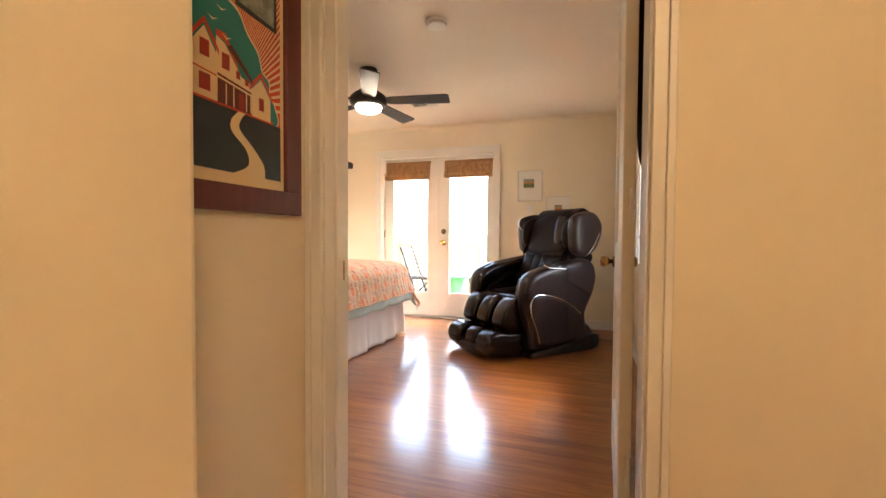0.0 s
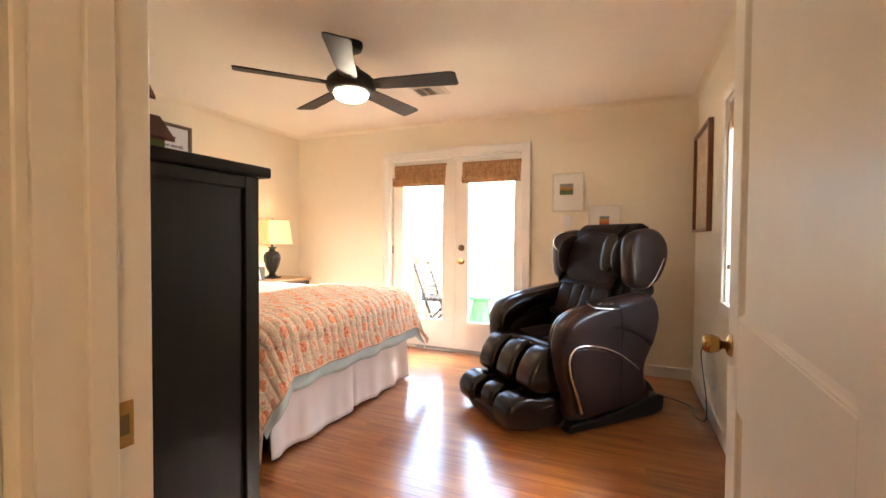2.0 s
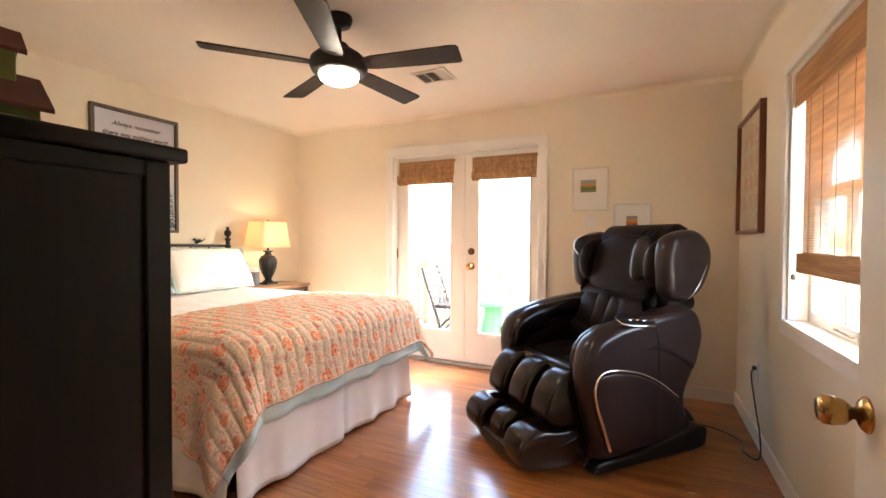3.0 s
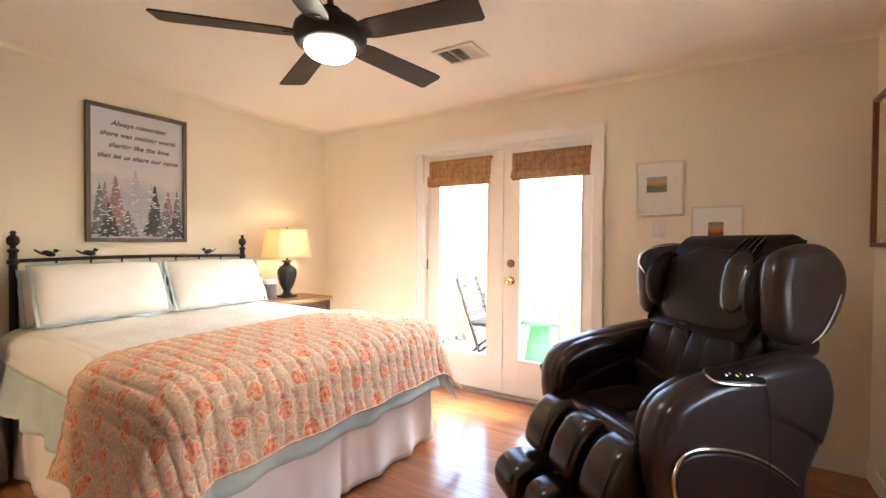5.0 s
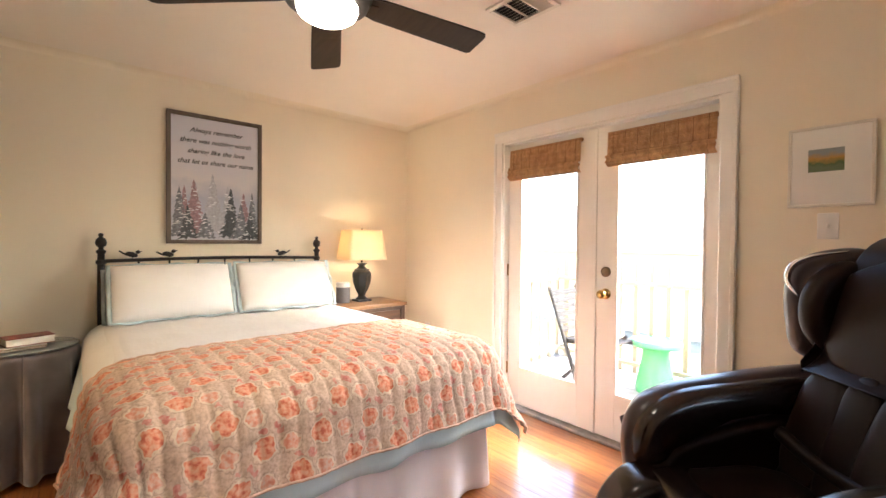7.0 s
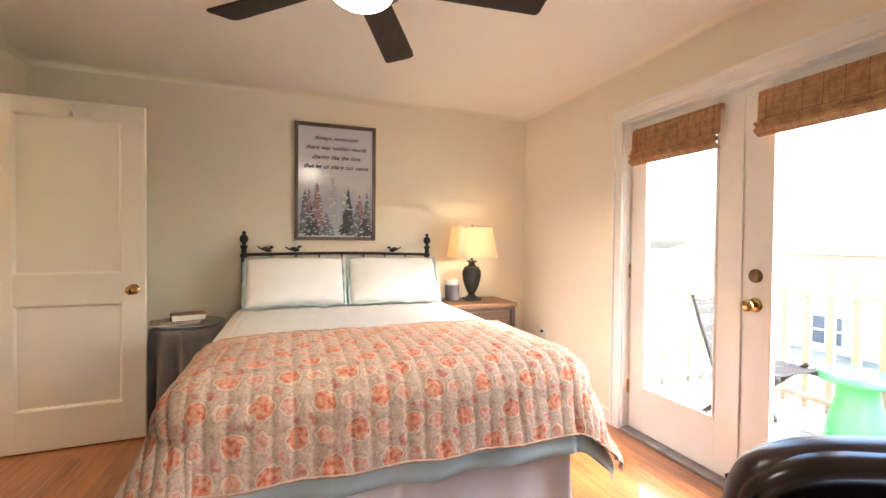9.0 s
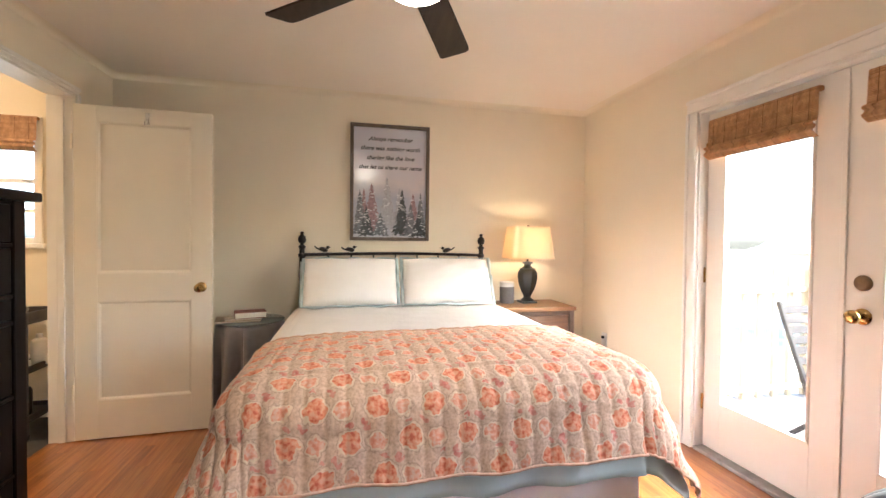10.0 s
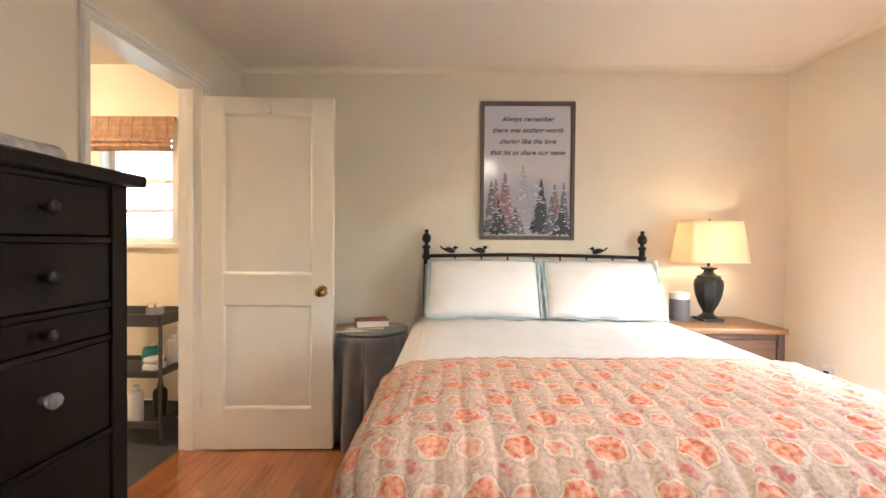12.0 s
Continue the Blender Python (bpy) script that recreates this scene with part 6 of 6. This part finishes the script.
patch([(px(0.57), 0.328), (px(0.79), 0.313), (px(0.79), 0.318), (px(0.57), 0.334)], 0.0112, posts)
part("porch_post", posts, cream_paper, poster)
shape("plaque", [(0.685, 0.535), (0.97, 0.525), (0.97, 0.68), (0.685, 0.69)], navy_print, 0.0100)
shape("plaque_view", [(0.705, 0.548), (0.95, 0.538), (0.95, 0.668), (0.705, 0.677)], speckled("plaque_view_print", (0.22, 0.24, 0.20), 0.4, vary=0.5, scale=30), 0.0103)
gulls = bmesh.new()
for a, b in ((0.55, 0.465), (0.63, 0.435), (0.60, 0.50)):
    patch([(px(a - 0.03), b + 0.006), (px(a), b - 0.004), (px(a + 0.03), b + 0.007), (px(a), b + 0.001)], 0.0110, gulls)
part("gull", gulls, cream_paper, poster)

# wall outlets
def outlet(place, turn, plug):
    o = thing("wall_outlet", "white wall outlet with a black plug in it", "outlet", place, turn, "outlets")
    part("plate", box(-0.036, -0.006, -0.057, 0.036, -0.0005, 0.057, 0.003, 2), white_plastic, o, "", "auto")
    part("plug", box(-0.011, -0.028, 0.010, 0.011, -0.0062, 0.032, 0.005, 2), plug, o, "", "auto")


outlet((-3.728, NY, 0.445), 0, black_plastic)
outlet((EX, 5.585, 0.415), -90, black_plastic)

# ---- added hall and bathroom lamps, bathroom cart ----
# unseen fixture, assumed here to give the hall its warm light
hl = thing("hall_light", "round frosted ceiling light, unseen, added to light the hall", "ceiling light", (0.38, 0.45, 2.40))
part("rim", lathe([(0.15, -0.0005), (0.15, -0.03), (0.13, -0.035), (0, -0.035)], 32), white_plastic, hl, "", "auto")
opal_warm = Mat("frosted_bowl", (0.9, 0.86, 0.78), 0.4)
opal_warm.b.inputs["Emission Color"].default_value = (1.0, 0.68, 0.38, 1)
opal_warm.b.inputs["Emission Strength"].default_value = 5.5
part("bowl", lathe([(0.13, -0.0355), (0.125, -0.07), (0.09, -0.10), (0, -0.112)], 32), opal_warm, hl, "", True)

# brighter copy added out of view, only to brighten the bathroom
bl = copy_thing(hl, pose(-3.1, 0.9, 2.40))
bright = opal_warm.m.copy()
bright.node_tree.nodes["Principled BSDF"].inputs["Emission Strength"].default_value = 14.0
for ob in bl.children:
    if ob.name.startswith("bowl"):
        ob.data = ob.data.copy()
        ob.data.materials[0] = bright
tagged(bl, "round frosted ceiling light, added unseen to brighten the bathroom")
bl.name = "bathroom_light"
hl["label"] = "round frosted ceiling light, unseen, added to light the hall"
cart_mat = speckled("dark_grey_cart_metal", (0.055, 0.050, 0.048), 0.5, 0.2, vary=0.15, scale=12)
cart = thing("utility_cart", "dark three-tier utility cart holding toiletries", "cart", (-3.99, 1.83, 0))
for z, t in ((0.10, 0.03), (0.40, 0.03), (0.70, 0.06)):
    tr = box(0, 0, z, 0.34, 0.45, z + 0.012)
    for a in ((0, 0, 0.34, 0.012), (0, 0.438, 0.34, 0.45), (0, 0.012, 0.012, 0.438), (0.328, 0.012, 0.34, 0.438)):
        box(a[0], a[1], z + 0.0121, a[2], a[3], z + 0.012 + t, 0.002, 1, tr)
    part("tray", tr, cart_mat, cart)
for x in (0.012, 0.328):
    for y in (-0.010, 0.460):
        part("leg", lathe([(0.010, 0.04), (0.010, 0.77), (0, 0.77)], 12, place=(x, y, 0)), cart_mat, cart, "", "auto")
        part("caster", cushion(0.022, 0.012, 0.022, 0.8, 16, 10, m=pose(x, y, 0.022)), black_plastic, cart, "", True)
teal_plastic = speckled("teal_bottle_plastic", (0.03, 0.30, 0.27), 0.3, vary=0.1)


def bottle(x, y, z, r, h, mat_, label, cap=white_plastic):
    b = thing("bottle", label, "bottle", (x, y, z), 0, "toiletries on the cart")
    part("body", lathe([(r * 0.9, 0), (r, 0.006), (r, h * 0.75), (r * 0.8, h * 0.84), (r * 0.4, h * 0.88), (0, h * 0.88)], 20), mat_, b, "", "auto")
    part("cap", lathe([(r * 0.42, h * 0.885), (r * 0.42, h), (0, h)], 16), cap, b, "", "auto")


bottle(-3.80, 2.14, 0.413, 0.050, 0.16, teal_plastic, "teal plastic bottle on the cart")
bottle(-3.86, 2.24, 0.413, 0.042, 0.20, white_plastic, "white plastic bottle on the cart")
bottle(-3.72, 2.10, 0.113, 0.040, 0.22, white_plastic, "tall white bottle on the lowest shelf")
bottle(-3.82, 2.18, 0.113, 0.040, 0.20, black_plastic, "dark bottle on the lowest shelf", black_plastic)
jar = thing("glass_jar", "clear glass jar with a lid on the cart", "jar", (-3.76, 2.19, 0.713), 0)
part("body", lathe([(0.045, 0), (0.048, 0.01), (0.048, 0.08), (0.04, 0.09), (0, 0.09)], 24), crystal, jar, "", "auto")
part("lid", lathe([(0.042, 0.0905), (0.042, 0.108), (0, 0.108)], 24), chrome, jar, "chrome lid", "auto")
towel = thing("folded_towel", "folded cream towel on the cart", "towel", (-3.74, 2.20, 0.413))
part("cloth", cushion(0.055, 0.05, 0.03, 0.5, 24, 12, m=pose(0, 0, 0.03), wrinkle=0.06), white_cotton, towel, "", True)
part("fold", cushion(0.05, 0.046, 0.018, 0.5, 24, 12, m=pose(0, 0, 0.076), wrinkle=0.06), white_cotton, towel, "", True)
trim("baseboard_bath", box(BX, -0.15, 0, BX + 0.014, HY, 0.12, 0.003, 1), "white painted baseboard")

# ---- dark jacket behind the entry door ----
jacket = thing("jacket", "black jacket hanging on the back of the open entry door", "jacket", (-0.120, 2.80, 1.375))
black_cloth = speckled("black_wool", (0.012, 0.012, 0.013), 0.9, vary=0.2, scale=20, bump=0)
part("body", cushion(0.036, 0.150, 0.370, 0.8, 36, 24, m=pose(0, 0, 0.23), wrinkle=0.16, seed=3.0), black_cloth, jacket, "", True)
part("sleeve", cushion(0.030, 0.055, 0.300, 0.85, 24, 20, m=pose(0.004, -0.155, 0.24, 6), wrinkle=0.14, seed=6.0), black_cloth, jacket, "", True)
part("hanger_loop", tube(spline([(-0.020, 0.0, 0.585), (-0.028, 0.0, 0.64), (-0.040, 0.0, 0.66)], 5), 0.004, 8), chrome, jacket, "", True)

# ---- deck and what lies beyond ----
weathered = wood("pale_weathered_deck", (0.15, 0.132, 0.115), (0.29, 0.26, 0.23), 0.7, "x", 0.6)
rail_paint = speckled("pale_painted_rail", (0.30, 0.235, 0.150), 0.6, vary=0.15, scale=9)
teak = wood("grey_weathered_teak", (0.014, 0.012, 0.011), (0.036, 0.031, 0.029), 0.65, "x", 0.7)
teak.b.inputs["Specular IOR Level"].default_value = 0.15
green_plastic = speckled("bright_green_ceramic", (0.06, 0.30, 0.095), 0.25, vary=0.06, scale=5)
grass = speckled("dry_lawn", (0.30, 0.28, 0.20), 0.95, vary=0.35, scale=2, grain=60, bump=0.4)
DY = 7.95
deck = thing("deck", "pale weathered wooden deck outside the French doors", "deck", (0, 0, 0), kind="structure")
y = NY + NT + 0.002
while y < DY - 0.05:
    part("deck_board", box(-3.50, y, -0.035, 1.0, y + 0.135, -0.006, 0.004, 1), weathered, deck)
    y += 0.141
part("joist", box(-3.45, NY + NT + 0.01, -0.2, 0.95, DY - 0.02, -0.037), weathered, deck)


def railing(name, p0, p1, label):
    r = thing(name, label, "railing", (0, 0, 0))
    p0, p1 = Vector(p0), Vector(p1)
    d = (p1 - p0).normalized()
    turn = math.degrees(math.atan2(d.y, d.x))
    length = (p1 - p0).length
    r.location, r.rotation_euler = p0, (0, 0, radians(turn))
    part("top_rail", box(0, -0.030, 0.855, length, 0.012, 0.895, 0.004, 1), rail_paint, r)
    part("bottom_rail", box(0, -0.030, 0.07, length, 0.012, 0.11, 0.004, 1), rail_paint, r)
    k = 0.05
    while k < length:
        part("picket", box(k, 0.0125, 0.0, k + 0.046, 0.046, 1.10, 0.004, 1), rail_paint, r)
        k += 0.152
    k = 0.0
    while k <= length:
        part("post", box(k - 0.001, 0.047, -0.2, k + 0.088, 0.135, 1.12, 0.005, 1), rail_paint, r)
        k += 1.7
    return r


railing("deck_railing", (-3.40, NY + NT + 0.05, -0.006), (-3.40, DY, -0.006), "pale painted wooden railing along the side of the deck")
railing("deck_railing", (-3.36, DY - 0.12, -0.006), (1.0, DY - 0.12, -0.006), "pale painted wooden picket railing at the deck's edge")

stool = thing("garden_stool", "bright green drum-shaped garden stool on the deck", "garden stool", (-2.165, 7.45, -0.006))
part("body", lathe([(0.0, 0.0), (0.150, 0.0), (0.158, 0.012), (0.150, 0.08), (0.128, 0.20), (0.108, 0.30), (0.105, 0.36), (0.115, 0.395), (0, 0.395)], 36), green_plastic, stool, "", "auto")
part("top", lathe([(0.0, 0.396), (0.195, 0.396), (0.208, 0.408), (0.208, 0.430), (0.195, 0.446), (0, 0.450)], 40), green_plastic, stool, "", "auto")


def folding_chair(place, turn, label, cushion_on):
    c = thing("folding_chair", label, "folding chair", place, turn, "folding chairs on the deck")
    tilt = 20
    m = pose(-0.16, 0, 0.40, 0, -tilt, 0)
    for s in (-1, 1):
        part("back_rail", box(-0.014, s * 0.205 - 0.014, -0.42, 0.014, s * 0.205 + 0.014, 0.50, 0.004, 1), teak, c).matrix_basis = m
        part("front_leg", box(-0.013, s * 0.175 - 0.012, -0.59, 0.013, s * 0.175 + 0.012, 0.06, 0.004, 1), teak, c).matrix_basis = pose(0.15, 0, 0.43, 0, 46, 0)
        part("seat_rail", box(-0.20, s * 0.185 - 0.011, 0.405, 0.25, s * 0.185 + 0.011, 0.430, 0.003, 1), teak, c)
    for k in range(7):
        part("seat_slat", box(-0.19 + k * 0.063, -0.20, 0.4305, -0.14 + k * 0.063, 0.20, 0.444, 0.003, 1), teak, c)
    for k in range(6):
        part("back_slat", box(-0.008, -0.190, 0.10 + k * 0.064, 0.008, 0.190, 0.148 + k * 0.064, 0.003, 1), teak, c).matrix_basis = m
    part("cross_bar", box(-0.012, -0.19, -0.37, 0.012, 0.19, -0.345, 0.003, 1), teak, c).matrix_basis = m
    if cushion_on:
        gay = Mat("red_and_yellow_floral_cotton", (0.5, 0.2, 0.15), 0.9)
        v = gay.node("ShaderNodeTexVoronoi", Scale=16.0)
        gay.link(gay.coord, v.inputs["Vector"])
        gay.colour(gay.ramp(v.outputs["Distance"], (0.20, (0.62, 0.42, 0.06)), (0.30, (0.55, 0.05, 0.05)), (0.55, (0.62, 0.40, 0.30))))
        k = tagged(part("cushion", cushion(0.05, 0.18, 0.18, 0.5, 28, 16, m=pose(-0.165, 0, 0.665, 0, -20, 0), wrinkle=0.05), gay, None, "", True), "red and yellow floral cushion leaning on the folding chair", "cushion")
        k.matrix_basis = pose(*place, 0, 0, turn)
    return c


folding_chair((-2.53, 7.105, -0.006), 0, "dark grey slatted wooden folding chair beside the stool", False)
folding_chair((-1.42, 7.36, -0.006), 188, "dark grey wooden folding chair that holds a floral cushion", True)

structure("ground", box(-150, -60, -1.3, 150, 200, -1.2), grass, "pale dry lawn that reaches the horizon", "ground")

brick = speckled("pale_painted_brick", (0.55, 0.47, 0.42), 0.8, vary=0.15, scale=4, grain=40, bump=0.4)
siding = speckled("white_lap_siding", (0.62, 0.50, 0.40), 0.6, vary=0.05, scale=3)
shingle = speckled("grey_shingle", (0.24, 0.23, 0.23), 0.9, vary=0.25, scale=6, grain=30, bump=0.4)
dark_glass = speckled("dark_window_glass", (0.10, 0.105, 0.11), 0.08, vary=0.2)


def house(x, y, w, d, h, roof_h, wall_mat, label, openings):
    hs = thing("neighbour_house", label, "house", (x, y, -1.2))
    part("wall", box(-w / 2, 0, 0, w / 2, d, h), wall_mat, hs)
    courses = bmesh.new()
    for k in range(int(h / 0.2)):
        box(-w / 2 - 0.01, -0.018, k * 0.2 + 0.01, w / 2 + 0.01, -0.001, k * 0.2 + 0.19, 0.006, 1, courses)
    part("siding_course", courses, wall_mat, hs)["kind"] = "stuff"
    bm = bmesh.new()
    v = [bm.verts.new(p) for p in ((-w / 2 - 0.5, -0.5, h), (w / 2 + 0.5, -0.5, h), (w / 2 + 0.5, d + 0.5, h), (-w / 2 - 0.5, d + 0.5, h), (-w / 2 - 0.5, d / 2, h + roof_h), (w / 2 + 0.5, d / 2, h + roof_h))]
    for f in ((0, 1, 5, 4), (2, 3, 4, 5), (1, 2, 5), (3, 0, 4), (0, 3, 2, 1)):
        bm.faces.new([v[i] for i in f])
    part("roof", bm, shingle, hs, "grey shingle roof")
    part("gutter", box(-w / 2 - 0.5, -0.62, h - 0.08, w / 2 + 0.5, -0.51, h + 0.02, 0.01, 1), trim_white, hs)
    for ox, oz, ow, oh in openings:
        wd = part("window", box(ox, -0.035, oz, ox + ow, -0.020, oz + oh), dark_glass, hs, "dark window")
        fr_ = bmesh.new()
        for a, b, c, e in ((ox - 0.08, ox + ow + 0.08, oz - 0.08, oz), (ox - 0.08, ox + ow + 0.08, oz + oh, oz + oh + 0.08), (ox - 0.08, ox, oz, oz + oh), (ox + ow, ox + ow + 0.08, oz, oz + oh), (ox + ow / 2 - 0.02, ox + ow / 2 + 0.02, oz, oz + oh), (ox, ox + ow / 2 - 0.02, oz + oh / 2 - 0.02, oz + oh / 2 + 0.02), (ox + ow / 2 + 0.02, ox + ow, oz + oh / 2 - 0.02, oz + oh / 2 + 0.02)):
            box(a, -0.06, c, b, -0.036, e, bm=fr_)
        part("window_frame", fr_, trim_white, wd)
    return hs


house(-5.2, 15.5, 9.0, 6.0, 2.3, 1.6, siding, "pale one-storey neighbouring house behind the deck", [(-1.75, 0.20, 0.60, 0.62)])
wire = tagged(part("overhead_wire", tube(spline([(-30, 13, 4.6), (-8, 13, 4.2), (6, 13, 4.3), (30, 13, 4.9)], 10), 0.012, 6), black_plastic), "thin dark overhead wire crossing the yard", "wire")
for wx in (-30, 30):
    pole = thing("utility_pole", "brown wooden utility pole at the yard's edge", "utility pole", (wx, 13, -1.2))
    part("pole", lathe([(0.15, 0), (0.12, 6.6), (0, 6.6)], 16), walnut_dark, pole, "", "auto")

# ---- oak strip floor: boards along x, laid last ----
floor = thing("floor", "polished oak strip floor with a warm reddish gloss", "floor", (0, 0, 0), kind="structure")
shared = {}


def floor_board(x0, y0, x1, y1):
    key = round((x1 - x0) * 200)
    if key not in shared:
        l, w = (x1 - x0) / 2, (y1 - y0) / 2
        bm = box(-l + 0.0002, -w + 0.0002, -0.010, l - 0.0002, w - 0.0002, 0.0, 0.0003, 1)
        data = bpy.data.meshes.new("floor_board")
        bm.to_mesh(data)
        bm.free()
        data.materials.append(oak.m)
        shared[key] = data
    ob = new("floor_board", shared[key])
    ob.location = ((x0 + x1) / 2, (y0 + y1) / 2, random.uniform(-0.00008, 0.0))
    ob.parent = floor


STRIP = 0.057
row, y = 0, SY - 0.13
while y < NY + 0.01:
    x = BX
    left = random.choice((0.35, 0.6, 0.85, 1.1))
    while x < EX - 1e-4:
        end = min(EX, x + left)
        if EX - end < 0.25:
            end = EX
        floor_board(x, y, end, y + STRIP)
        x = end
        left = random.choice((0.7, 0.9, 1.1, 1.3, 1.5))
    y += STRIP
    row += 1
